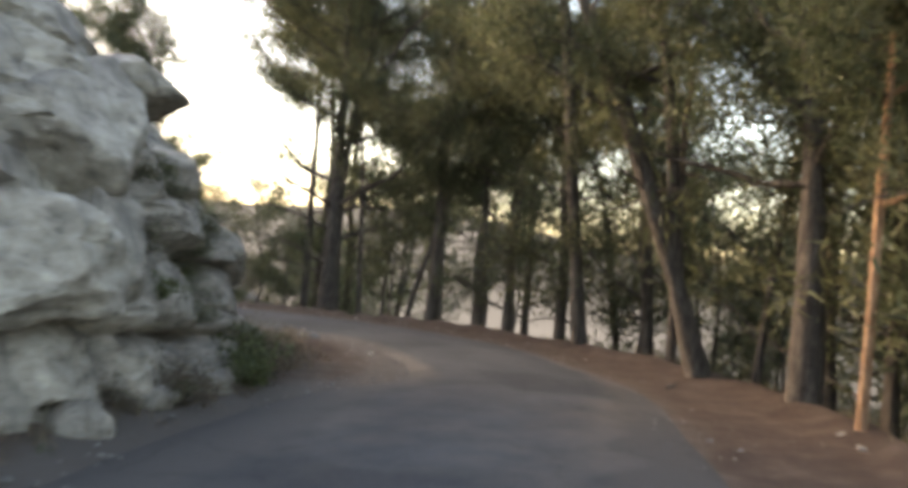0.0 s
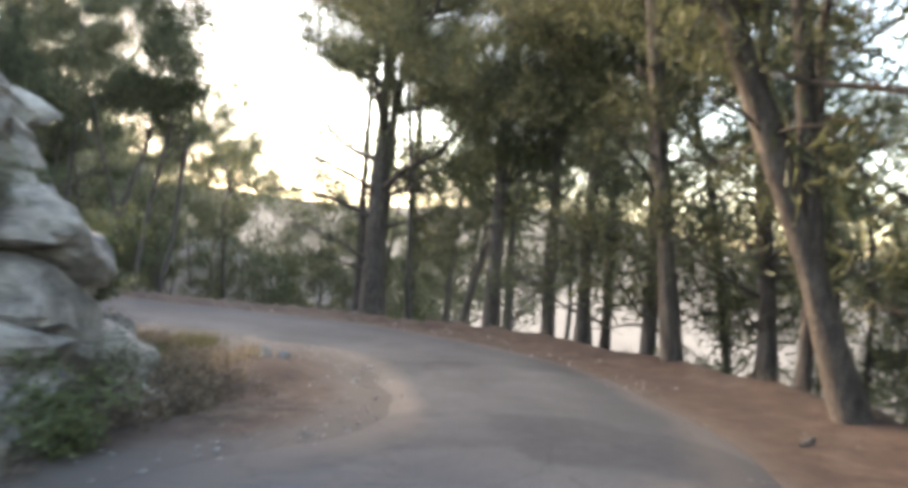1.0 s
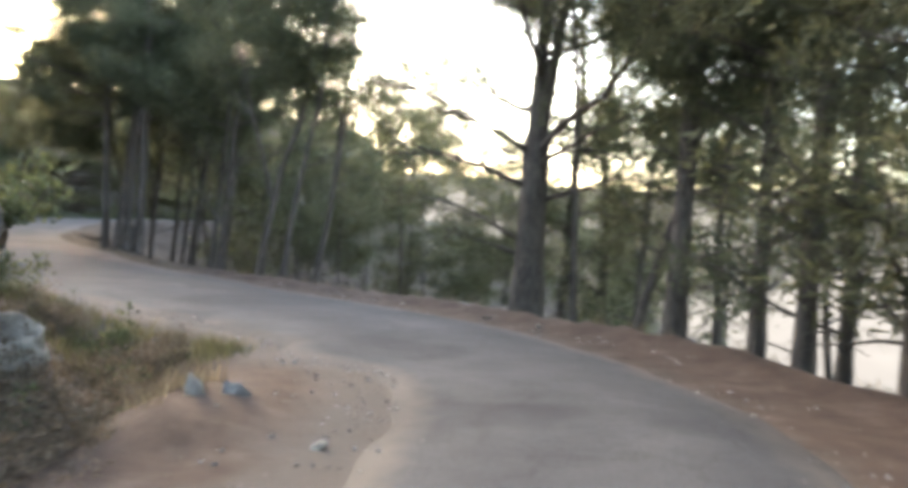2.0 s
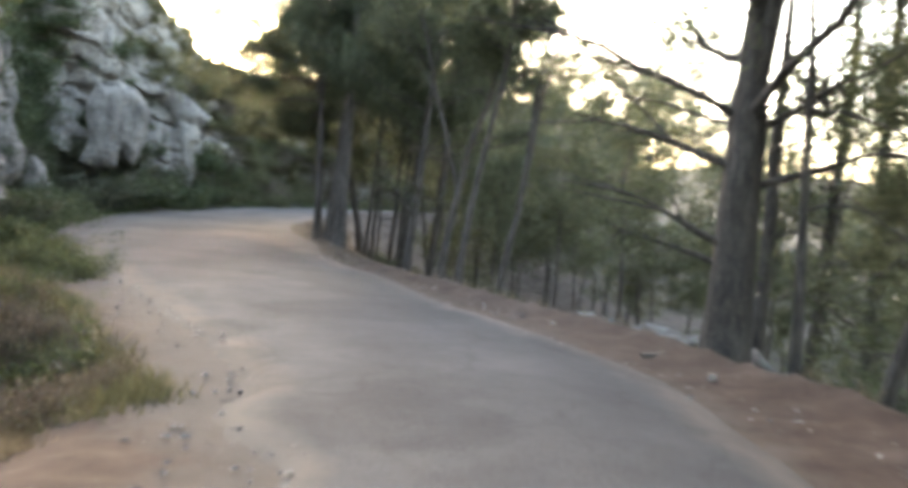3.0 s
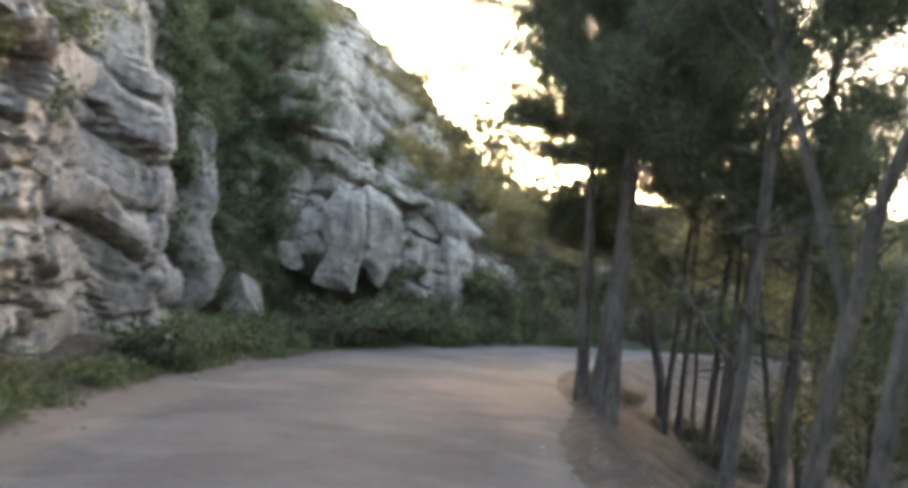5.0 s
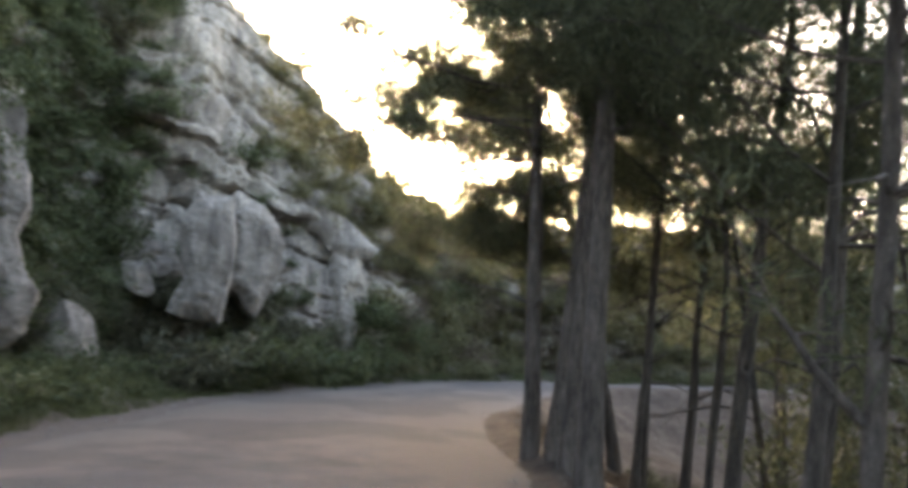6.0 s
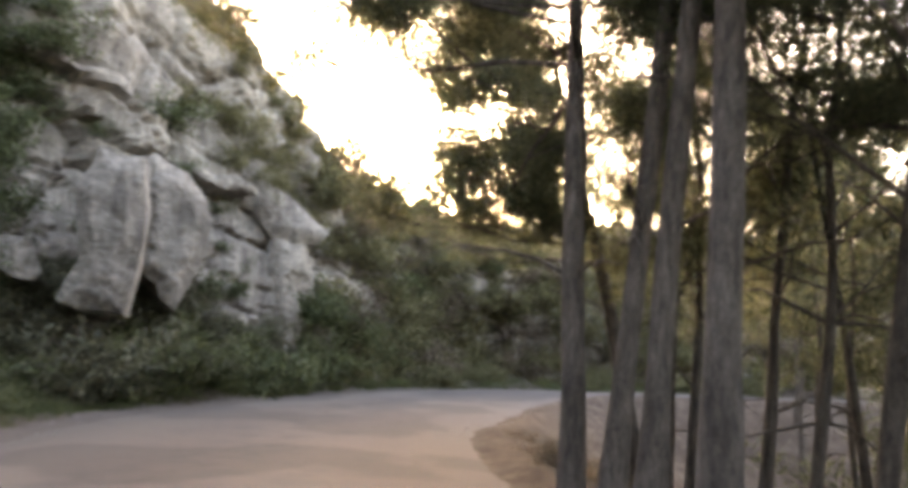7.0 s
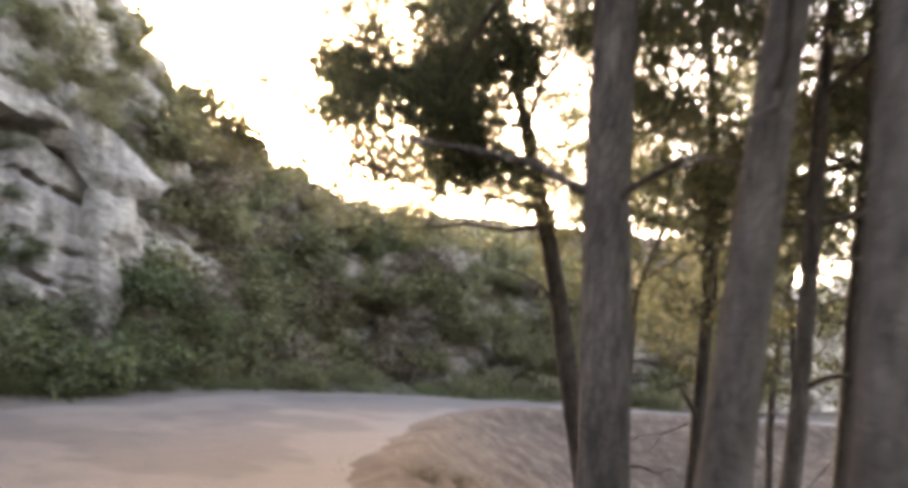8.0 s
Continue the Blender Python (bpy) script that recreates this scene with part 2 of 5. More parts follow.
def fractal(p, seed=0, octaves=4):
    out, amp, tot = 0, 1.0, 0
    for o in range(octaves):
        out = out + amp * value_noise(p * 2.0**o, seed + o * 17)
        tot += amp
        amp *= 0.5
    return out / tot


def cells(p, seed=0):
    """Block noise at (n, 2): a value for each cell, and how far inside it a place lies."""
    i = np.floor(p).astype(np.int64)
    best = np.full(len(p), 9.0)
    second = np.full(len(p), 9.0)
    val = np.zeros(len(p))
    dx = np.zeros(len(p))
    for a in (-1, 0, 1):
        for b in (-1, 0, 1):
            ci, cj = i[:, 0] + a, i[:, 1] + b
            cx = ci + 0.15 + 0.7 * hash3(ci, cj, ci * 0, seed)
            cy = cj + 0.15 + 0.7 * hash3(ci, cj, ci * 0 + 1, seed)
            d = np.maximum(np.abs(p[:, 0] - cx), np.abs(p[:, 1] - cy)) * 0.6 + np.hypot(p[:, 0] - cx, p[:, 1] - cy) * 0.4
            near = d < best
            second = np.where(near, best, np.minimum(second, d))
            val = np.where(near, hash3(ci, cj, ci * 0 + 2, seed), val)
            dx = np.where(near, (p[:, 0] - cx) * (hash3(ci, cj, ci * 0 + 3, seed) - 0.5)
                          + (p[:, 1] - cy) * (hash3(ci, cj, ci * 0 + 4, seed) - 0.5), dx)
            best = np.where(near, d, best)
    return val, second - best, dx


def spline(points, step=0.4):
    """A smooth line through points of any width, sampled about every step metres along x, y."""
    p = np.array(points, float)
    p = np.vstack([2 * p[0] - p[1], p, 2 * p[-1] - p[-2]])
    out = []
    for k in range(1, len(p) - 2):
        n = max(2, int(np.hypot(*(p[k + 1, :2] - p[k, :2])) / step))
        t = np.arange(n)[:, None] / n
        out.append(0.5 * (2 * p[k] + (p[k + 1] - p[k - 1]) * t + (2 * p[k - 1] - 5 * p[k] + 4 * p[k + 1] - p[k + 2]) * t**2
                          + (3 * p[k] - p[k - 1] - 3 * p[k + 1] + p[k + 2]) * t**3))
    return np.vstack(out + [p[-2:-1]])


# ---- the road's line: x, y, z, half width, foot of the rock beyond the left edge, height of the rock, earth shoulder, wider to the left ----
ROAD = [(-40, -42, -0.6, 2.4, 1.5, 5, 1.5, 0.8), (-20, -29, -0.3, 2.4, 1.5, 5, 1.5, 0.8), (-8, -21, -0.1, 2.4, 1.4, 6, 1.5, 0.8),
        (0, -14.8, 0, 2.4, 1.3, 7, 1.5, 0.8), (6.6, -9, 0, 2.4, 1.2, 6, 1.6, 1), (11, -4.3, 0, 2.3, 1.4, 5, 1.7, 1.2),
        (13.2, -1.5, 0, 2.2, 2, 4, 1.6, 0.2), (14.35, 1.6, 0, 2, 2.6, 2.5, 1.5, 0.4), (14.35, 4.2, 0, 1.95, 3.5, 1.5, 1.3, 0.3),
        (13.98, 5.65, 0, 2.0, 4.0, 1.7, 1.2, 0.75), (13.4, 7, 0, 2.1, 4.5, 2, 1.1, 0.6), (11.6, 9.3, 0, 2.4, 4, 5, 1, 0.25), (9.2, 12, 0, 2.7, 3.2, 8, 0.7, 0),
        (7.2, 14.6, 0, 2.8, 2.2, 10, 0.4, 0), (4.8, 17.75, 0.02, 3.0, 0.9, 10, 0.2, 0), (2.9, 21.1, 0.07, 3.4, 1.0, 11, 0.15, 0),
        (1.1, 24.7, 0.17, 3.2, 2.3, 12, 0.15, 0), (-0.3, 28.2, 0.3, 3.05, 2.6, 12, 0.25, 0), (-0.7, 32, 0.46, 2.9, 1.8, 11, 0.25, 0),
        (-0.8, 36, 0.62, 2.6, 1.4, 8.5, 0.25, 0), (0.3, 39.6, 0.77, 2.3, 1.4, 6, 0.25, 0), (3.2, 42.6, 0.86, 2.3, 1.5, 5, 0.25, 0),
        (7.5, 44.8, 0.95, 2.3, 1.5, 4.5, 0.25, 0), (12, 46.8, 1, 2.3, 1.5, 4.5, 0.25, 0), (16, 50, 1.1, 2.3, 1.5, 5, 0.25, 0),
        (19, 56, 1.3, 2.3, 1.5, 6, 0.25, 0), (20, 66, 1.6, 2.3, 1.5, 8, 0.25, 0), (18, 90, 2, 2.3, 1.5, 10, 0.25, 0)]
LINE = spline(ROAD, 0.25)
_d = np.gradient(LINE[:, :2], axis=0)
TANGENT = _d / np.linalg.norm(_d, axis=1)[:, None]
RIGHT = np.stack([TANGENT[:, 1], -TANGENT[:, 0]], 1)


def beside(x, y):
    """For arrays of places: the nearest station of the road and the way to its right."""
    p = np.stack([x, y], 1)
    idx = np.zeros(len(p), int)
    for a in range(0, len(p), 4000):
        q = p[a:a + 4000]
        idx[a:a + 4000] = ((q[:, None, :] - LINE[None, :, :2]) ** 2).sum(-1).argmin(1)
    off = p - LINE[idx, :2]
    side = (off * RIGHT[idx]).sum(1)
    dist = np.hypot(off[:, 0], off[:, 1])
    return idx, np.where(side >= 0, dist, -dist)


DITCH = spline([(9.4, 0.3), (10.1, 1.6), (10.5, 3.0), (10.0, 4.8), (8.9, 6.6)], 0.22)


def smooth01(t):
    t = np.clip(t, 0, 1)
    return t * t * (3 - 2 * t)


def ground_height(x, y):
    x, y = np.atleast_1d(np.asarray(x, float)), np.atleast_1d(np.asarray(y, float))
    idx, d = beside(x, y)
    st = LINE[idx]
    p3 = np.stack([x, y, x * 0], 1)
    rough = fractal(p3 * 0.45, 5, 4) - 0.5
    small = fractal(p3 * 2.2, 9, 3) - 0.5
    e = np.abs(d) - st[:, 3] - np.where(d < 0, st[:, 7], 0)
    fall = 240 * (1 - np.exp(-0.45 * np.maximum(e - 0.25, 0) / 240))
    right = st[:, 2] - fall + rough * np.clip(e, 0, 1.2) * 0.8 + 0.10 * np.exp(-((e - 0.2) / 0.3) ** 2)
    rise = smooth01((e + st[:, 7] - st[:, 4] - 1.7) / 3.2) * (st[:, 5] - 0.8)
    back = np.maximum(e - st[:, 4] - 4, 0)
    left = st[:, 2] + 0.10 * np.clip(e, 0, 4) + rise + 25 * (1 - np.exp(-0.08 * back / 25)) + rough * np.clip(e, 0, 1.5) * 0.7
    for dx, dy in DITCH:
        left = left - 0.10 * np.exp(-((x - dx) ** 2 + (y - dy) ** 2) / 0.30)
    z = np.where(e <= 0, st[:, 2], np.where(d > 0, right, left))
    return z + np.where(e > -0.3, small * 0.08 * np.clip(e + 0.3, 0, 1), 0) - np.where(e < -0.25, 0.03, 0)


def gz(x, y):
    return float(ground_height([x], [y])[0])


def spaced(lo, hi, step, reach):
    mid = list(np.arange(lo, hi + step / 2, step))
    a, s = [], step
    while (a[-1] if a else 0) < reach:
        s *= 1.35
        a.append((a[-1] if a else 0) + s)
    return np.array([lo - v for v in reversed(a)] + mid + [hi + v for v in a])


def build_ground():
    xs, ys = spaced(-10, 32, 0.3, 2500), spaced(-14, 52, 0.3, 2500)
    X, Y = np.meshgrid(xs, ys)
    z = ground_height(X.ravel(), Y.ravel())
    nx, ny = len(xs), len(ys)
    i = np.arange(nx * ny).reshape(ny, nx)
    f = np.stack([i[:-1, :-1], i[:-1, 1:], i[1:, 1:], i[1:, :-1]], -1).reshape(-1, 4)
    v = np.stack([X.ravel(), Y.ravel(), z], 1)
    ob = mesh_ob("ground", v, f.tolist(), M_GROUND, smooth=True)
    idx, d = beside(X.ravel(), Y.ravel())
    e = np.abs(d) - LINE[idx, 3] - np.where(d < 0, LINE[idx, 7], 0)
    soil = np.where(d > 0, 1 - smooth01((e - 0.1) / 1.1), 1 - smooth01((e - 0.1) / 0.9))
    patch = np.exp(-(((X.ravel() - 11.2) / 1.8) ** 2 + ((Y.ravel() - 3.0) / 3.0) ** 2) * 1.2)
    soil = np.maximum(soil * 0.85, patch * 1.2)
    soil = np.where((d > 0) & (Y.ravel() > 17), soil * 0.4, soil)        # darker litter tone under the second bend's pines paints in their shade
    at = ob.data.attributes.new("soil", "FLOAT", "POINT")
    at.data.foreach_set("value", soil.astype(np.float32))
    past = np.where(d > 0, e + LINE[idx, 6], e)
    at = ob.data.attributes.new("verge", "FLOAT", "POINT")
    at.data.foreach_set("value", (np.where(d > 0, np.where(Y.ravel() > 17, 0.1, 0.3), 0.55) * (1 - smooth01(past / np.where(d > 0, 0.4, 0.55)))).astype(np.float32))
    tagged(ob, "reddish earth and pine litter falling away below the road", "ground", kind="structure")
    return ob


def build_road():
    """A worn strip of asphalt with ragged edges, 3 cm thick."""
    n, m = len(LINE), 13
    k = np.arange(n)
    px = np.stack([LINE[:, 0], LINE[:, 1], k * 0], 1)
    lw = LINE[:, 3] - 0.15 + LINE[:, 7] + 0.4 * (fractal(px * 0.4, 31, 3) - 0.5) + 0.06 * (fractal(px * 1.5, 32, 2) - 0.5)
    rw = LINE[:, 3] - LINE[:, 6] + 0.1 + 0.4 * (fractal(px * 0.4, 41, 3) - 0.5) + 0.06 * (fractal(px * 1.5, 42, 2) - 0.5)
    verts, edge = [], []
    for j in range(m):
        t = j / (m - 1)
        off = -lw + (lw + rw) * t
        z = LINE[:, 2] + 0.012 + 0.05 * (1 - (2 * t - 1) ** 2)
        if j in (0, m - 1):
            z = z - 0.05
        verts.append(np.stack([LINE[:, 0] + RIGHT[:, 0] * off, LINE[:, 1] + RIGHT[:, 1] * off, z], 1))
        edge.append(abs(2 * t - 1) ** 3 + 0.60 * smooth01((LINE[:, 1] - 15) / 9) + 0.44 * smooth01((1 - LINE[:, 1]) / 6))      # paler before the first bend; towards the second, dust and sky sheen painted in
    v = np.stack(verts, 1).reshape(-1, 3)
    i = np.arange(n * m).reshape(n, m)
    f = np.stack([i[:-1, :-1], i[:-1, 1:], i[1:, 1:], i[1:, :-1]], -1).reshape(-1, 4)
    ob = mesh_ob("road", v, f.tolist(), M_ASPHALT, smooth=True)
    at = ob.data.attributes.new("edge", "FLOAT", "POINT")
    at.data.foreach_set("value", np.stack(edge, 1).ravel().astype(np.float32))
    at = ob.data.attributes.new("across", "FLOAT", "POINT")
    at.data.foreach_set("value", np.tile(np.arange(m) / (m - 1), n).astype(np.float32))
    tagged(ob, "narrow worn grey asphalt road with dusty broken edges", "road", kind="structure")


build_ground()
build_road()


# ---- cliffs ----
def cliff(label, foot, seed, lean=0.22, block=(1.7, 0.75), material=None, step=0.13, power=1.0, beds=False):
    """A layered limestone wall over a foot line of (x, y, height), its left side to the hill."""
    L = spline(foot, step)
    d = np.gradient(L[:, :2], axis=0)
    d /= np.linalg.norm(d, axis=1)[:, None]
    out = np.stack([d[:, 1], -d[:, 0]], 1)
    k = np.ones(9) / 9
    out = np.stack([np.convolve(np.pad(out[:, c], 4, "edge"), k, "valid") for c in (0, 1)], 1)
    s = np.r_[0, np.cumsum(np.hypot(*np.diff(L[:, :2], axis=0).T))]
    rows = int(L[:, 2].max() / step) + 6
    base = ground_height(L[:, 0], L[:, 1])
    t = np.linspace(0, 1, rows)
    S, T = np.meshgrid(s, t, indexing="ij")
    H = L[:, 2][:, None] * T
    u = np.stack([S.ravel(), H.ravel() * 1.0], 1)
    warp = np.stack([fractal(np.stack([u[:, 0] * 0.5, u[:, 1] * 0.5, u[:, 0] * 0 + 3], 1), seed + 1),
                     fractal(np.stack([u[:, 0] * 0.5, u[:, 1] * 0.5, u[:, 0] * 0 + 7], 1), seed + 2)], 1) - 0.5
    q = u + warp * np.array([1.2, 0.9])
    q[:, 1] += 0.12 * q[:, 0]
    v1, g1, t1 = cells(q / np.array([block[0] * 1.9, block[1] * 2.6]), seed)
    v2, g2, t2 = cells(q / np.array(block), seed + 5)
    v3, g3, t3 = cells(q / np.array([block[0] * 0.42, block[1] * 0.45]), seed + 9)
    big = fractal(np.stack([u[:, 0] * 0.22, u[:, 1] * 0.22, u[:, 0] * 0], 1), seed + 3, 3) - 0.5
    lay = (u[:, 1] + 0.14 * u[:, 0] + warp[:, 1] * 1.1) / block[1]
    lay = lay + 0.35 * np.sin(lay * 1.7 + seed)
    k = np.floor(lay)
    ledge = value_noise(np.stack([u[:, 0] * 0.45, k * 7.3, k * 0], 1), seed + 40) - 0.5
    inset = np.minimum(lay - k, 1 - (lay - k))
    push = 1.35 * big + 0.75 * ledge + 0.55 * (v1 - 0.5) + 0.25 * t1 + 0.34 * (v2 - 0.5) + 0.2 * t2 + 0.10 * (v3 - 0.5) + 0.06 * t3
    push -= 0.22 * np.clip(1 - inset / 0.10, 0, 1) + 0.22 * np.clip(1 - g1 / 0.10, 0, 1) + 0.13 * np.clip(1 - g2 / 0.12, 0, 1) + 0.035 * np.clip(1 - g3 / 0.15, 0, 1)
    if beds:        # level beds broken into blocks, with dark gaps between
        lay = (u[:, 1] + 0.03 * u[:, 0] + warp[:, 1] * 0.35) / block[1]
        lay = lay + 0.4 * np.sin(lay * 1.3 + seed)
        k = np.floor(lay)
        ln = block[0] * (0.55 + 0.9 * value_noise(np.stack([k * 3, k * 0, k * 0], 1), seed + 50))
        along = (u[:, 0] + warp[:, 0] * 0.7) / ln + k * 0.37
        j = np.floor(along)
        one = value_noise(np.stack([j * 5, k * 7, k * 0], 1), seed + 51) - 0.5
        two = value_noise(np.stack([j * 3, k * 5, k * 0 + 4], 1), seed + 52) - 0.5
        bed = value_noise(np.stack([u[:, 0] * 0.12, k * 3, k * 0], 1), seed + 53) - 0.5
        hollow = smooth01((value_noise(np.stack([u[:, 0] * 0.4, k * 3, k * 0 + 9], 1), seed + 54) - 0.66) / 0.12)
        gap_z, gap_s = np.minimum(lay - k, k + 1 - lay) * block[1], np.minimum(along - j, j + 1 - along) * ln
        push = 0.75 * big + 0.26 * bed + 0.20 * one + 0.20 * two * (along - j - 0.5) - 0.42 * hollow + 0.12 * (v2 - 0.5) + 0.13 * (v3 - 0.5) + 0.10 * t3
        push += 0.12 * (fractal(np.stack([u[:, 0] * 1.6, u[:, 1] * 1.6, u[:, 0] * 0 + 5], 1), seed + 55, 4) - 0.5)
        push -= 0.24 * np.clip(1 - gap_z / 0.065, 0, 1) + 0.12 * np.clip(1 - gap_s / 0.06, 0, 1) + 0.10 * np.clip(1 - g3 / 0.10, 0, 1)
    push *= power
    push = push.reshape(S.shape)
    crown = np.clip((T - 0.86) / 0.14, 0, 1)
    back = lean * H + crown**2 * 1.6
    push = push - back
    X = L[:, 0][:, None] + out[:, 0][:, None] * push
    Y = L[:, 1][:, None] + out[:, 1][:, None] * push
    wob = 0.25 * (fractal(np.stack([X.ravel(), Y.ravel(), H.ravel()], 1) * 0.8, seed + 21).reshape(S.shape) - 0.5)
    Z = base[:, None] - 0.35 + H + wob
    n, m = S.shape
    i = np.arange(n * m).reshape(n, m)
    f = np.stack([i[:-1, :-1], i[1:, :-1], i[1:, 1:], i[:-1, 1:]], -1).reshape(-1, 4)
    ob = mesh_ob("cliff", np.stack([X, Y, Z], -1).reshape(-1, 3), f.tolist(), material or M_ROCK)
    tagged(ob, label, "cliff", kind="structure")
    return np.stack([X, Y, Z], -1), push + back


WALL_A = cliff("grey limestone outcrop of rounded blocks beside the road",
      [(-6, -17.5, 7), (-1, -12.2, 7), (3.2, -7.6, 6.5), (6.2, -4.2, 5.2), (8.0, -2.3, 4.4), (9.2, -0.2, 3.6), (9.7, 1.9, 2.6), (9.3, 4.2, 1.6), (8.0, 6.2, 1.3)],
      3, 0.30, (1.5, 0.9))
WALL_B = cliff("layered pale grey limestone cliff above the road",
      [(6.6, 7.4, 3.5), (5.0, 9.4, 7), (3.6, 11.6, 9.5), (2.4, 13.6, 10.5), (1.3, 15.4, 10.5), (-0.2, 16.6, 10), (-2.2, 17.2, 9.5)],
      14, 0.10, (1.5, 0.45), None, 0.06, 1.0, True)
WALL_C = cliff("high limestone cliff with hollows and shrubs along the bend",
      [(-1.0, 17.0, 9), (-2.3, 18.8, 9.5), (-2.9, 20.8, 10), (-4.4, 22.0, 11), (-5.8, 24.5, 12), (-6.2, 27.2, 12.5), (-5.7, 29.4, 12.5), (-5.4, 31.8, 11.5),
       (-4.8, 33.6, 10.5), (-4.6, 36, 8.5), (-4.3, 39.5, 6.8), (-3, 43, 5.6), (0, 46, 5), (4, 48.4, 4.5), (9, 50.2, 4.5), (12.5, 53, 5), (15.4, 58, 6), (16, 66, 7)],
      27, 0.14, (2.2, 1.25), M_ROCK_WARM, 0.14)


# ---- pines ----
def tube(path, radii, sides, verts, faces, cap=True):
    """Adds a tapered tube along a path to the lists."""
    path = np.asarray(path, float)
    d = np.gradient(path, axis=0)
    d /= np.linalg.norm(d, axis=1)[:, None] + 1e-9
    ref = np.array([1.0, 0, 0]) if abs(d[0, 0]) < 0.8 else np.array([0, 1.0, 0])
    start = len(verts)
    for k in range(len(path)):
        a = np.cross(d[k], ref)
        a /= np.linalg.norm(a) + 1e-9
        b = np.cross(d[k], a)
        for j in range(sides):
            w = 2 * math.pi * j / sides
            verts.append(path[k] + radii[k] * (math.cos(w) * a + math.sin(w) * b))
    for k in range(len(path) - 1):
        for j in range(sides):
            a0, a1 = start + k * sides + j, start + k * sides + (j + 1) % sides
            faces.append((a0, a1, a1 + sides, a0 + sides))
    if cap:
        faces.append(tuple(start + (len(path) - 1) * sides + j for j in range(sides)))


def bark_tube(path, radii, sides, seed, verts, faces):
    """A trunk: a smooth bent tube with ridges and swellings in its bark."""
    p, r = np.asarray(path, float), np.asarray(radii, float)
    q = np.vstack([2 * p[0] - p[1], p, 2 * p[-1] - p[-2]])
    rows, rad = [], []
    for k in range(1, len(q) - 2):
        for t in np.arange(5) / 5:
            rows.append(0.5 * (2 * q[k] + (q[k + 1] - q[k - 1]) * t + (2 * q[k - 1] - 5 * q[k] + 4 * q[k + 1] - q[k + 2]) * t**2
                               + (3 * q[k] - q[k - 1] - 3 * q[k + 1] + q[k + 2]) * t**3))
            rad.append(r[k - 1] + (r[k] - r[k - 1]) * t)
    rows, rad = np.array(rows + [p[-1]]), np.array(rad + [r[-1]])
    start = len(verts)
    tube(rows, rad, sides, verts, faces)
    new_v = np.array(verts[start:])
    n = len(rows)
    axis = np.repeat(rows, sides, 0)
    out = new_v - axis
    w = np.tile(np.arange(sides) * 2 * math.pi / sides, n)
    at = np.stack([np.cos(w) * 2.4, np.sin(w) * 2.4, axis[:, 2] * 1.3], 1)
    swell = 1 + 0.28 * (fractal(at, seed, 3) - 0.5) + 0.14 * (value_noise(np.stack([w * 0, w * 0, axis[:, 2] * 0.9], 1), seed + 5) - 0.5)
    verts[start:] = list(axis + out * swell[:, None])


def needles(centres, radius, count, length, width, rng, flat=0.75):
    """Tufts of thin triangles round each centre."""
    n = len(centres) * count
    c = np.repeat(np.asarray(centres), count, 0)
    o = rng.normal(size=(n, 3))
    o /= np.linalg.norm(o, axis=1)[:, None]
    o *= (rng.random(n) ** 0.5)[:, None] * radius
    o[:, 2] *= flat
    d = o / (np.linalg.norm(o, axis=1)[:, None] + 1e-6) * 0.8 + rng.normal(size=(n, 3)) * 0.6
    d[:, 2] += 0.25
    d /= np.linalg.norm(d, axis=1)[:, None]
    s = np.cross(d, rng.normal(size=(n, 3)))
    s /= np.linalg.norm(s, axis=1)[:, None] + 1e-6
    ln = length * (0.6 + 0.8 * rng.random(n))[:, None]
    w = width * (0.7 + 0.6 * rng.random(n))[:, None]
    p = c + o
    return np.stack([p - s * w, p + s * w, p + d * ln], 1)


def trunk_path(h, lean, rng, wiggle, n=10):
    t = np.linspace(0, 1, n)
    w = np.cumsum(rng.normal(size=(n, 2)), 0) * wiggle
    w -= w[0]
    return np.stack([lean[0] * t + w[:, 0] * t, lean[1] * t + w[:, 1] * t, h * t - 0.35 * (t == 0)], 1)


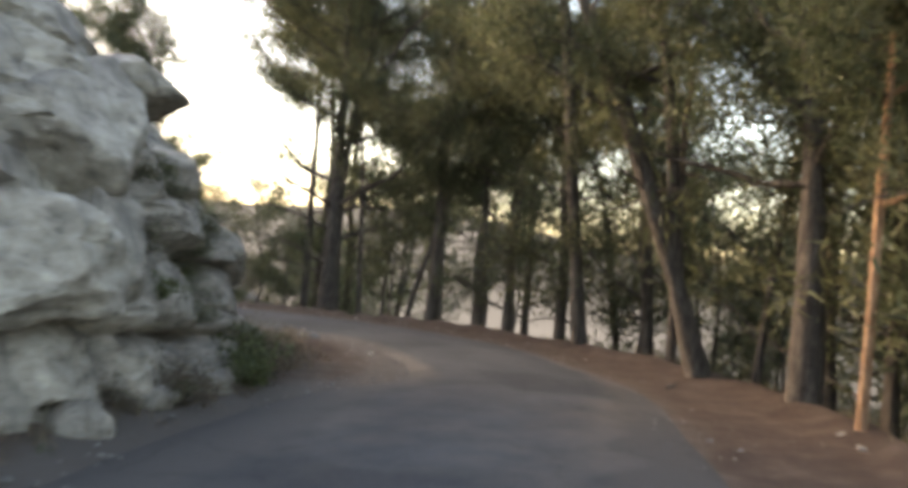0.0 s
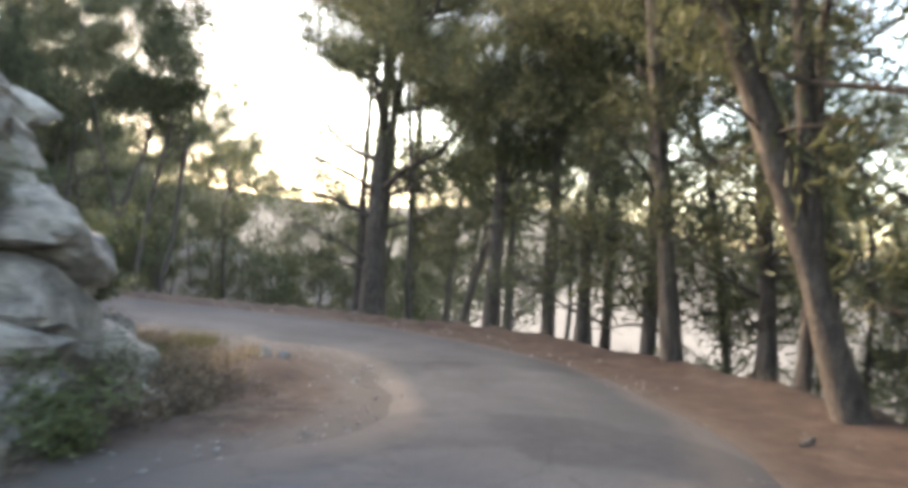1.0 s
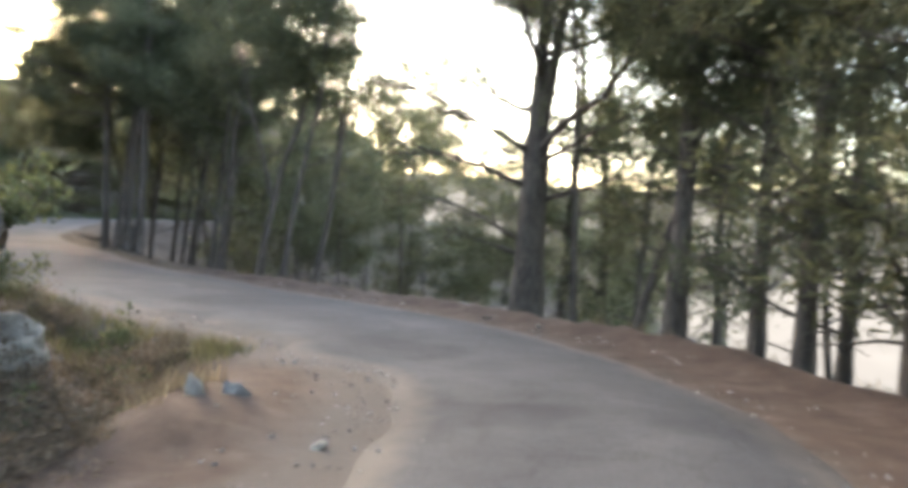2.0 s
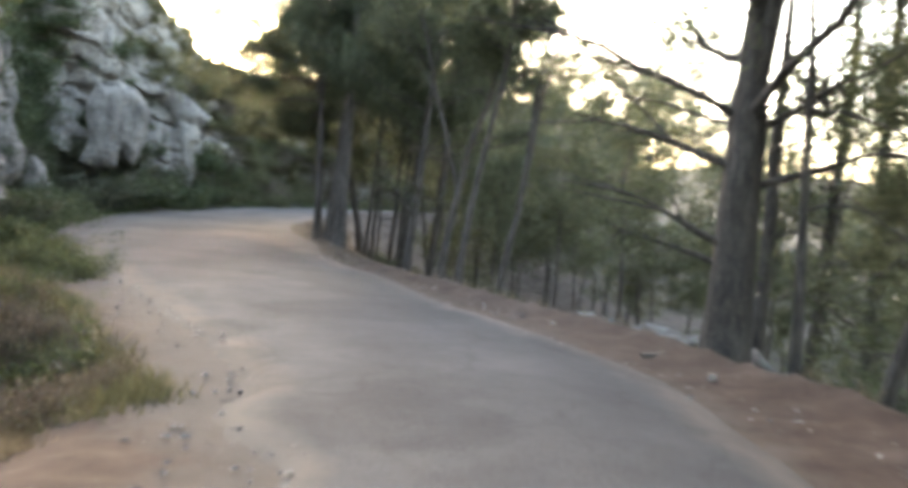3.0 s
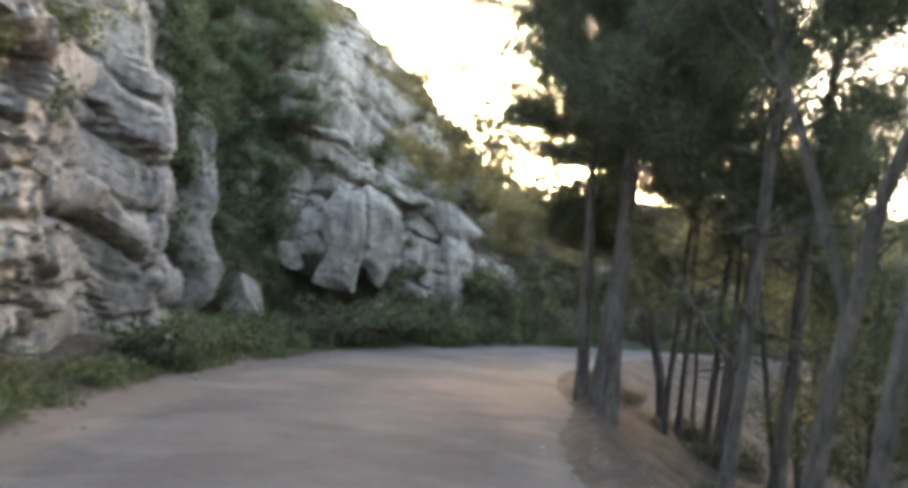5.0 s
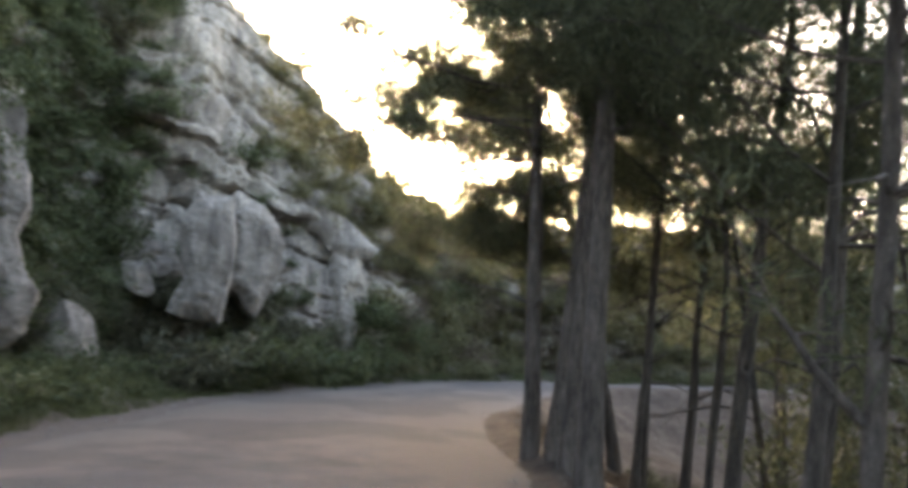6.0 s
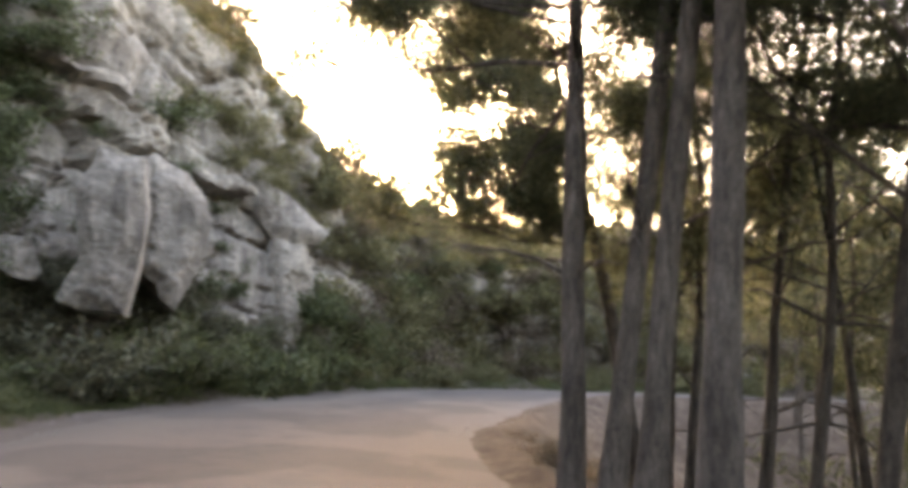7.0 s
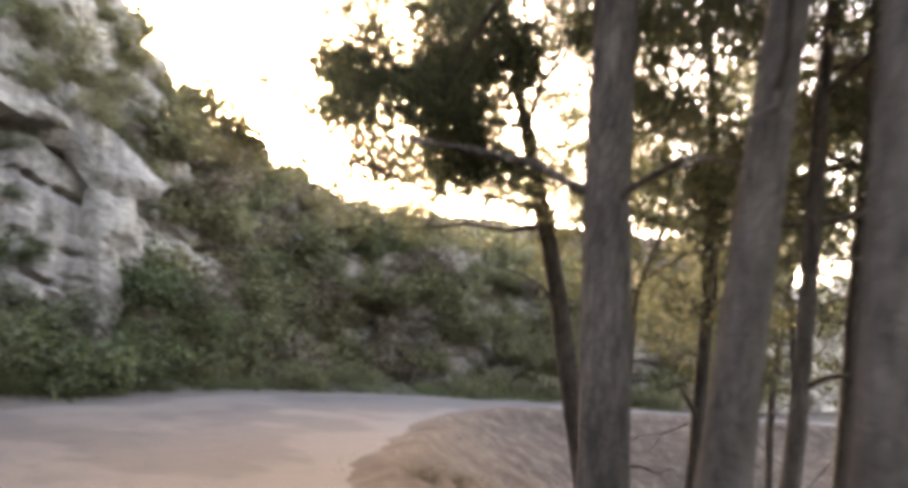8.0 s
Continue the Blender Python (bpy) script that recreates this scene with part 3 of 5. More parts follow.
def pine(x, y, height, radius, seed, lean=(0, 0), crown_from=0.5, spread=2.2, tufts=500, fork=None, bark=None, wiggle=0.09,
         label="tall pine with a bare dark trunk and ragged crown", dead=5, tuft=0.36, per=40, needle=(0.18, 0.011), limbs=14, dead_len=1.3, toward=None, bare=(), rise=1.0, flat=0.75, split=1.0):
    rng = np.random.default_rng(seed)
    root = empty("pine_tree", x, y, gz(x, y))
    tagged(root, label, "tree", "pines beside the road")
    stems = [trunk_path(height, lean, rng, wiggle)]
    tv, tf = [], []
    p = stems[0]
    r = radius * (1 - 0.8 * np.linspace(0, 1, len(p)) ** 1.1)
    r *= 1 + 0.06 * np.random.default_rng(seed + 9000).normal(size=len(r))
    r[0] *= 1.4
    if fork:
        at, fx, fy = fork
        k = max(1, int(at * (len(p) - 1)))
        r[k + 1:] *= split
        q = trunk_path(height * (1 - at) * 0.95, (fx, fy), rng, wiggle)
        q[0, 2] = 0
        q = q + p[k]
        bark_tube(q, r[k] * 0.8 * split * (1 - 0.8 * np.linspace(0, 1, len(q))), 12, seed + 31, tv, tf)
        stems.append(q)
    bark_tube(p, r, 14, seed, tv, tf)
    trunk = mesh_ob("trunk", tv, tf, bark or M_BARK, root, True)
    centres = []
    for si, stem in enumerate(stems):
        n_limb = limbs if len(stems) == 1 else limbs * 2 // 3
        for k in range(n_limb):
            bv, bf = [], []
            f = crown_from + (0.98 - crown_from) * (k + rng.random() * 0.6) / n_limb if si == 0 else 0.3 + 0.68 * (k + rng.random() * 0.5) / n_limb
            g = min(f, 0.97) * (len(stem) - 1)
            a = int(g)
            o = stem[a] + (stem[a + 1] - stem[a]) * (g - a)
            az = k * 2.4 + rng.random() * 1.2 + seed
            if toward is not None and k % 3:
                az = toward + rng.normal() * 0.7
            ln = spread * (1.05 - 0.55 * (f - crown_from) / (1 - crown_from + 1e-6)) * (0.6 + 0.8 * rng.random())
            up = (0.1 + 0.45 * rng.random()) * rise - 0.12 * (1 - rise)
            t = np.linspace(0, 1, 6)[:, None]
            dirv = np.array([math.cos(az), math.sin(az), up])
            bend = np.array([0, 0, 0.3 * ln * rise])
            path = o + dirv * ln * t + bend * t**2 + np.cumsum(rng.normal(size=(6, 3)), 0) * 0.06 * ln * t
            lr = max(0.02, radius * 0.3 * (1.1 - f * 0.6))
            tube(path, lr * (1 - 0.8 * t[:, 0]), 5, bv, bf, False)
            for j in range(6):
                w = 0.16 + 0.84 * (j + rng.random()) / 6
                g2 = min(w, 0.99) * 5
                b0 = path[int(g2)] + (path[min(int(g2) + 1, 5)] - path[int(g2)]) * (g2 - int(g2))
                az2 = az + rng.normal() * 1.0
                l2 = ln * 0.42 * (0.5 + rng.random()) * (1.2 - w * 0.5)
                sub = b0 + np.array([math.cos(az2), math.sin(az2), 0.15 + 0.35 * rng.random()]) * l2 * np.linspace(0, 1, 4)[:, None]
                tube(sub, 0.012 * (1.3 - np.linspace(0, 1, 4)), 3, bv, bf, False)
                m = max(1, int(tufts / (n_limb * len(stems) * 6)))
                for i in range(m):
                    c = b0 + (sub[3] - b0) * (0.25 + 0.85 * rng.random())
                    centres.append(c + rng.normal(size=3) * 0.13)
            mesh_ob("branch", bv, bf, bark or M_BARK, trunk, True)
    for k in range(dead):
        bv, bf = [], []
        f = 0.24 + (crown_from - 0.14) * rng.random()
        o = stems[0][int(f * 9)]
        az, ln = rng.random() * 6.3, 0.5 + dead_len * rng.random()
        t = np.linspace(0, 1, 5)[:, None]
        path = o + np.array([math.cos(az), math.sin(az), 0.35 + 0.3 * rng.normal()]) * ln * t + np.array([0, 0, -0.35 * ln]) * t**2 + rng.normal(size=(5, 3)) * 0.09 * t
        tube(path, 0.022 * (1.15 - t[:, 0]), 4, bv, bf, False)
        twig = path[2] + (path[3] - path[1]) @ np.array([[0.4, 0.6, 0.3], [-0.7, 0.4, 0.2], [0.3, 0, 0.8]]) * np.linspace(0, 0.8, 3)[:, None]
        tube(twig, [0.011, 0.008, 0.004], 3, bv, bf, False)
        mesh_ob("branch", bv, bf, bark or M_BARK, trunk, True, "thin dead branch")
    for z0, bx, by, bz, br in bare:
        bv, bf = [], []
        k = int(np.searchsorted(stems[0][:, 2], z0)) - 1
        w = (z0 - stems[0][k, 2]) / (stems[0][k + 1, 2] - stems[0][k, 2])
        o = stems[0][k] * (1 - w) + stems[0][k + 1] * w
        t = np.linspace(0, 1, 8)[:, None]
        path = o + np.array([bx, by, bz]) * t + np.cumsum(rng.normal(size=(8, 3)), 0) * 0.045 * t
        tube(path, br * (1.1 - 0.85 * t[:, 0]), 6, bv, bf, False)
        for j in (3, 4, 5, 6):
            d = np.array([bx, by, bz]) * 0.35 + rng.normal(size=3) * 0.3
            tube(path[j] + d * np.linspace(0, 1, 4)[:, None], br * 0.4 * (1.2 - np.linspace(0, 1, 4)), 4, bv, bf, False)
            centres.extend([path[j] + d * (0.6 + 0.5 * rng.random()) for _ in range(2 if br > 0.03 else 0)])
        mesh_ob("branch", bv, bf, bark or M_BARK, trunk, True, "long bare limb")
    if y < 21.5:        # passing cars keep the lane clear
        cw = np.array(centres) + np.array([x, y, gz(x, y)])
        ci, cd = beside(cw[:, 0], cw[:, 1])
        centres = [c for c, i, w, z in zip(centres, ci, cd, cw[:, 2]) if abs(w) > LINE[i, 3] - 0.3 or z > 3.2]
    tri_ob("crown", needles(centres, tuft, per, needle[0], needle[1], rng, flat), M_PINE, root)
    return root


EDGE_PINES = [
    # x, y, height, radius, lean, crown from, spread, extras
    (13.3, -6.2, 11, 0.13, (0.6, -0.3), 0.26, 2.6, {"tufts": 1100, "limbs": 22}),
    (13.78, -4.68, 9.5, 0.048, (0.3, -0.3), 0.45, 2.0, {"bark": M_BARK_SUNLIT, "wiggle": 0.14, "label": "slim young pine with sunlight painted orange into its flaking bark"}),
    (14.95, -3.3, 11, 0.17, (0.2, 0.3), 0.21, 2.7, {"tufts": 1500, "limbs": 26, "per": 46, "needle": (0.17, 0.011), "dead": 3}),
    (15.75, -1.2, 11, 0.15, (-3.7, 2.4), 0.3, 2.8, {"fork": (0.12, -0.7, 0.2), "dead": 9, "wiggle": 0.1, "tufts": 1100, "limbs": 22}),
    (16.15, -1.7, 9, 0.06, (0.9, -0.6), 0.42, 1.9, {}),
    (16.7, 0.3, 9.5, 0.08, (0.4, 0.3), 0.38, 2.1, {}),
    (16.75, 2.5, 12, 0.15, (-1.3, 1.0), 0.36, 2.8, {"wiggle": 0.1, "tufts": 800, "limbs": 18}),
    (17.5, 1.6, 8, 0.13, (0.3, 0.4), 0.10, 1.4, {"limbs": 24, "tufts": 560, "label": "dark young pine with foliage almost to the ground"}),
    (17.4, 3.9, 8.5, 0.12, (0.3, 0.5), 0.10, 2.0, {"limbs": 22, "tufts": 450, "label": "dark young pine with foliage almost to the ground"}),
    (17.9, 5.7, 8, 0.10, (0.2, 0.2), 0.12, 1.9, {"limbs": 20, "tufts": 350, "label": "dark young pine with foliage almost to the ground"}),
    (17.7, 7.4, 7.5, 0.10, (0.2, 0.2), 0.12, 1.8, {"limbs": 20, "tufts": 350, "label": "dark young pine with foliage almost to the ground"}),
    (16.2, -3.6, 8, 0.10, (0.2, -0.2), 0.12, 1.9, {"limbs": 20, "tufts": 350, "label": "dark young pine with foliage almost to the ground"}),
    (15.4, -5.6, 8.5, 0.10, (0.2, -0.2), 0.12, 2.0, {"limbs": 20, "tufts": 350, "label": "dark young pine with foliage almost to the ground"}),
    (17.2, 5.4, 10, 0.12, (0.2, 0.2), 0.30, 2.3, {}),
    (17.3, 6.6, 10, 0.11, (0.4, 0.5), 0.34, 2.3, {}),
    (16.6, 7.55, 12, 0.16, (0.5, 0.3), 0.36, 3.0, {"fork": (0.3, 1.0, 0.8), "tufts": 650}),
    (16.3, 8.55, 7.5, 0.07, (1.8, -0.8), 0.45, 1.7, {}),
    (15.95, 10.0, 10, 0.065, (-0.1, 0.2), 0.45, 1.9, {"wiggle": 0.08}),
    (15.2, 10.3, 13, 0.25, (0.3, 0.6), 0.22, 3.6, {"fork": (0.23, 1.3, -0.2), "split": 0.66, "dead": 10, "dead_len": 2.0, "tufts": 2000, "limbs": 28, "per": 32, "needle": (0.18, 0.011),
        "bare": ((2.4, -1.9, -0.3, 0.75, 0.05), (1.45, -1.4, -0.3, 0.8, 0.045), (1.25, -1.5, 0.2, 0.35, 0.04), (2.2, 1.6, 0, 0.5, 0.05), (2.8, 1.3, -0.4, 0.8, 0.05), (3.0, -2.4, -0.6, 1.0, 0.05)),
        "label": "old thick pine forking above the road with long bare limbs"}),
    (10.9, 16.1, 8.5, 0.075, (1.2, 0.4), 0.48, 1.6, {"toward": 3.3, "bark": M_BARK_PALE, "wiggle": 0.16, "dead": 4, "dead_len": 0.8}),
    (11.6, 16.9, 8.5, 0.08, (1.0, 0.6), 0.48, 1.6, {"toward": 3.3, "bark": M_BARK_PALE, "wiggle": 0.16, "fork": (0.34, 0.9, 0.9), "dead": 4, "dead_len": 0.8}),
    (10.3, 17.4, 9, 0.085, (1.1, 0.2), 0.45, 1.7, {"bark": M_BARK_PALE, "wiggle": 0.16, "fork": (0.23, -1.5, -0.4), "dead": 4, "dead_len": 0.8}),
    (9.1, 19.3, 9.5, 0.08, (0.9, 0.3), 0.42, 1.9, {"bare": ((1.6, -0.85, -0.3, 1.1, 0.045),), "bark": M_BARK_PALE, "wiggle": 0.12, "dead": 8}),
    (8.7, 20.9, 10, 0.085, (0.6, 0.2), 0.38, 2.3, {"wiggle": 0.08}),
    (6.55, 22.05, 11.5, 0.13, (0.2, 0.3), 0.38, 3.0, {"dead": 2, "dead_len": 0.6, "tufts": 1150, "limbs": 20, "per": 60, "needle": (0.17, 0.008), "bark": M_BARK_PALE, "wiggle": 0.05}),
    (5.5, 23.85, 10.5, 0.10, (1.15, 0.1), 0.38, 2.3, {"dead": 2, "dead_len": 0.6, "tufts": 1050, "limbs": 17, "per": 60, "needle": (0.17, 0.008), "bark": M_BARK_PALE, "wiggle": 0.05}),
    (5.93, 23.2, 10.5, 0.115, (0.6, 0.1), 0.38, 2.6, {"toward": 2.6, "dead": 2, "dead_len": 0.6, "tufts": 1200, "limbs": 19, "per": 60, "needle": (0.17, 0.008), "bark": M_BARK_PALE, "wiggle": 0.05}),
    (5.15, 24.05, 9.4, 0.12, (-0.25, 0.2), 0.42, 3.7, {"dead": 4, "tufts": 1500, "limbs": 27, "toward": 3.0, "bark": M_BARK_PALE, "wiggle": 0.05, "per": 60, "needle": (0.17, 0.009), "tuft": 0.30, "rise": 0.35, "flat": 0.55}),
    (7.6, 24.6, 10.5, 0.11, (0.9, 0.1), 0.34, 2.7, {"tufts": 1000, "limbs": 20, "per": 60, "needle": (0.17, 0.008)}),
    (8.6, 24.1, 11.5, 0.13, (0.9, 0.2), 0.34, 2.8, {"tufts": 1000, "limbs": 20, "per": 60, "needle": (0.17, 0.008), "bark": M_BARK_PALE}),
    (5.7, 28.0, 8.6, 0.075, (0.4, 0.2), 0.30, 2.2, {"tufts": 620, "per": 50, "needle": (0.17, 0.010)}),
    (6.1, 25.9, 9.5, 0.07, (0.5, 0.2), 0.42, 1.9, {"tufts": 230, "per": 50, "needle": (0.17, 0.010), "bark": M_BARK_PALE}),
    (7.1, 26.0, 9.0, 0.07, (0.7, 0.3), 0.32, 2.1, {"tufts": 330, "per": 50, "needle": (0.17, 0.010)}),
    (6.6, 27.0, 10, 0.085, (0.6, 0.3), 0.42, 2.0, {"tufts": 240}),
    (4.95, 29.3, 8.0, 0.13, (-1.65, 0.2), 0.45, 3.2, {"tufts": 1500, "limbs": 26, "toward": 3.3, "per": 60, "needle": (0.17, 0.009), "tuft": 0.30, "rise": 0.3, "flat": 0.55, "wiggle": 0.06, "dead": 2}),
    (17.6, 16.6, 13.5, 0.16, (0.3, 0.2), 0.60, 3.2, {"tufts": 1000, "limbs": 20, "per": 46}),
    (16.2, 14.2, 12.5, 0.12, (0.2, 0.1), 0.66, 3.0, {"tufts": 900, "limbs": 18, "per": 46}),
    (18.3, 15.5, 13.0, 0.14, (0.2, 0.3), 0.58, 3.2, {"tufts": 900, "limbs": 18, "per": 46}),
    (15.9, -4.4, 10.5, 0.12, (0.3, 0.2), 0.24, 2.6, {"tufts": 1200, "limbs": 22, "per": 42}),
    (17.6, -1.9, 11, 0.13, (0.1, 0.2), 0.3, 2.6, {"tufts": 900, "limbs": 20}),
]
for k, (x, y, h, r, lean, cf, sp, kw) in enumerate(EDGE_PINES):
    pine(x, y, h, r, 100 + k, lean, cf, sp, **kw)

# The wood on the slope below the road and on the hill: a few grown pines, copied.
KINDS = [pine(24 + 3 * k, 3 + 2 * (k % 3), 6.6 + 0.5 * k, 0.055 + 0.006 * k, 300 + k, (0.7 * math.cos(k * 2.1), 0.7 * math.sin(k * 2.1)), 0.48 + 0.04 * (k % 3), 1.8,
              bark=(M_BARK, M_BARK_PALE)[k % 2], limbs=9, dead=3, tufts=220, per=22, needle=(0.2, 0.019), wiggle=0.12,
              label="slender pine among others on the slope below the road") for k in range(6)]


def scatter(n, lo, hi, s_from, s_to, gap, seed, scale=(0.85, 1.2), kinds=KINDS):
    """Copies of the grown pines at ways lo to hi beside the road, between two of its stations."""
    rng = random.Random(seed)
    taken = [(x, y) for x, y, *_ in EDGE_PINES]
    made = 0
    for _ in range(n * 12):
        if made >= n:
            break
        i = rng.randrange(s_from, s_to)
        d = rng.uniform(lo, hi)
        w = LINE[i, 3] + abs(d)
        sg = 1 if d > 0 else -1
        x, y = LINE[i, 0] + RIGHT[i, 0] * w * sg, LINE[i, 1] + RIGHT[i, 1] * w * sg
        _, dd = beside(np.array([x]), np.array([y]))
        if (12.3 < x < 16.5 and 11 < y < 18) or abs(abs(dd[0]) - w) > 1.0 or any((x - a) ** 2 + (y - b) ** 2 < gap * gap for a, b in taken):
            continue
        taken.append((x, y))
        s = rng.uniform(*scale)
        if 10.4 < x < 20 and 11 < y < 29:
            s *= 0.58       # a gap in the wood, with low young trees
        m = pose(x, y, gz(x, y) - 0.1, rng.uniform(-4, 4), rng.uniform(-4, 4), rng.uniform(0, 360))
        t = copy_thing(kinds[rng.randrange(len(kinds))], m)
        t.scale = (s, s, s * rng.uniform(0.9, 1.15))
        made += 1


def station(x, y):
    return int(((LINE[:, :2] - (x, y)) ** 2).sum(1).argmin())


for k, t in enumerate(KINDS):
    i = station(11, 10) + 9 * k
    x, y = LINE[i, 0] + RIGHT[i, 0] * (8.5 + (k * 5) % 7), LINE[i, 1] + RIGHT[i, 1] * (8.5 + (k * 5) % 7)
    t.location = (x, y, gz(x, y) - 0.1)
YOUNG = [pine(30 + 3 * k, 9, 5.2 + 0.7 * k, 0.06, 340 + k, (0.3 * math.cos(k * 2.1), 0.3 * math.sin(k * 2.1)), 0.10, 1.7, limbs=18, dead=1, tufts=330, per=24,
              needle=(0.2, 0.017), label="dark bushy young pine on the slope below the road") for k in range(3)]
for t, (x, y) in zip(YOUNG, [(17.0, -2.8), (17.8, -4.3), (16.2, -5.0)]):
    t.location, t.scale = (x, y, gz(x, y) - 0.1), (1.3, 1.3, 1.4)
for k, (x, y) in enumerate([(19.0, 13.5), (19.2, 4.0)]):
    copy_thing(YOUNG[k % 3], pose(x, y, gz(x, y) - 0.1, -2, 2, 95 * k)).scale = (1.25, 1.25, 1.3)
for x, y, wide, tall in [(-0.9, 47.4, 0.8, 0.62), (-2.5, 47.0, 0.62, 0.5), (-4.2, 46.4, 0.6, 0.4), (0.9, 48.0, 0.7, 0.55), (-5.6, 44.6, 0.5, 0.36)]:
    copy_thing(YOUNG[int(x * 10) % 3], pose(x, y, gz(x, y) - 0.1, 3, -2, 200 * x)).scale = (wide, wide, tall)
scatter(19, 2.2, 8, station(7, -9), station(14.35, 3.0), 1.4, 8, (0.6, 0.95), YOUNG)
scatter(2, 3.0, 9, station(2.9, 21.1), station(-1, 34), 1.4, 9, (0.8, 1.2), YOUNG)
for k, (x, y) in enumerate([(18.0, 12.9), (19.6, 14.6), (20.8, 11.8), (18.8, 10.6), (21.5, 15.5)]):
    copy_thing(KINDS[k], pose(x, y, gz(x, y) - 0.1, 2, -2, 70 * k)).scale = (1.15, 1.15, 1.25)
scatter(14, 2.0, 12, station(8, -8), station(14.3, 3), 1.6, 1)
scatter(6, 2.0, 8, station(14.3, 3), station(12, 9), 1.6, 5)
scatter(22, 2.2, 14, station(11, 10), station(1, 25), 1.2, 2)
scatter(20, 1.5, 14, station(1, 25), station(16, 50), 1.4, 3)
scatter(24, -13, -4.5, station(3, 42.6), station(19, 58), 1.8, 4, (0.6, 0.9))
scatter(5, -9, -5, station(13, 7.5), station(9, 12), 2.0, 6)
scatter(5, -12, -6, station(7, -9), station(13, -1.5), 2.0, 7)


# ---- shrubs ----
def bush_parts(size, seed, leaf, count):
    """The stems of a loose bush, and its many small leaves in uneven clumps."""
    rng = np.random.default_rng(seed)
    centres, stems = [], []
    for k in range(7):
        az, up = rng.random() * 6.3, 0.5 + 0.9 * rng.random()
        ln = size * (0.55 + 0.6 * rng.random())
        t = np.linspace(0, 1, 5)[:, None]
        d = np.array([math.cos(az), math.sin(az), up])
        path = d / np.linalg.norm(d) * ln * t + np.array([0, 0, -0.12 * ln]) * t**2 + rng.normal(size=(5, 3)) * 0.06 * size * t
        v, f = [], []
        tube(path, 0.016 * size * (1.2 - t[:, 0]), 4, v, f, False)
        stems.append((v, f))
        for j in range(5):
            centres.append(path[1 + j % 4] + rng.normal(size=3) * 0.16 * size)
    v = needles(centres, 0.29 * size, count // len(centres), leaf * 1.6, leaf * 0.42, rng, 0.85)
    return stems, v[v[:, :, 2].min(1) > -0.05]


def shrub(x, y, z, size, seed, material, label, leaf=0.05, count=2400, category="shrub", group="shrubs below the cliff"):
    root = empty("shrub", x, y, z)
    tagged(root, label, category, group)
    stems, leaves = bush_parts(size, seed, leaf, count)
    for v, f in stems:
        mesh_ob("stem", v, f, M_BARK, root, True)
    tri_ob("leaves", leaves, material, root)
    return root


def scrub(name, label, places, material, seed, leaf=0.055, count=2200):
    """Bushes grown into one another: one mass of leaves, from rows of x, y, z, size."""
    rng = random.Random(seed)
    kinds = [bush_parts(1.0, seed + k, leaf, count)[1] for k in range(4)]
    out = []
    for x, y, z, size in places:
        a = rng.uniform(0, 6.28)
        turn = np.array([[math.cos(a), -math.sin(a), 0], [math.sin(a), math.cos(a), 0], [0, 0, rng.uniform(0.75, 1.05)]])
        out.append(kinds[rng.randrange(4)] @ turn.T * size + np.array([x, y, z]))
    ob = tri_ob(name, np.concatenate(out), material)
    tagged(ob, label, "scrub", kind="stuff")


def wall_places(n, wall, u, v, size, seed):
    rng = random.Random(seed)
    pts = wall[0]
    a, b = pts.shape[:2]
    return [(*(pts[min(int(a * rng.uniform(*u)), a - 1), min(int(b * rng.uniform(*v)), b - 1)] - (0, 0, 0.1)), rng.uniform(*size)) for _ in range(n)]


def side_places(n, side, s_from, s_to, lo, hi, size, seed):
    rng = random.Random(seed)
    out = []
    for _ in range(n):
        i = rng.randrange(s_from, s_to)
        w = (LINE[i, 3] + rng.uniform(lo, hi)) * side
        x, y = LINE[i, 0] + RIGHT[i, 0] * w, LINE[i, 1] + RIGHT[i, 1] * w
        out.append((x, y, gz(x, y) - 0.05, rng.uniform(*size)))
    return out


SHRUBS = [shrub(24 + 2.5 * k, 12, gz(24 + 2.5 * k, 12), 1.0, 500 + k, (M_SHRUB, M_SHRUB, M_SHRUB_GREY, M_SHRUB)[k % 4],
                "dense dark evergreen shrub on the rocky bank", 0.072, 1300) for k in range(6)]
GREENS = [shrub(24 + 2.5 * k, 15, gz(24 + 2.5 * k, 15), 1.0, 560 + k, M_GREEN, "low yellow-green bush beside the road", 0.04, 2200) for k in range(3)]


for k, t in enumerate(SHRUBS + GREENS):
    i = station(3.5, 20) + 7 * k
    w = LINE[i, 3] + LINE[i, 4] * (0.75 if k < 6 else 0.3)
    x, y = LINE[i, 0] - RIGHT[i, 0] * w, LINE[i, 1] - RIGHT[i, 1] * w
    t.location, t.scale = (x, y, gz(x, y) - 0.05), (0.6, 0.6, 0.55)


def put_shrub(kinds, x, y, z, s, rng):
    t = copy_thing(kinds[rng.randrange(len(kinds))], pose(x, y, z, rng.uniform(-8, 8), rng.uniform(-8, 8), rng.uniform(0, 360)))
    t.scale = (s, s, s * rng.uniform(0.75, 1.1))
    return t


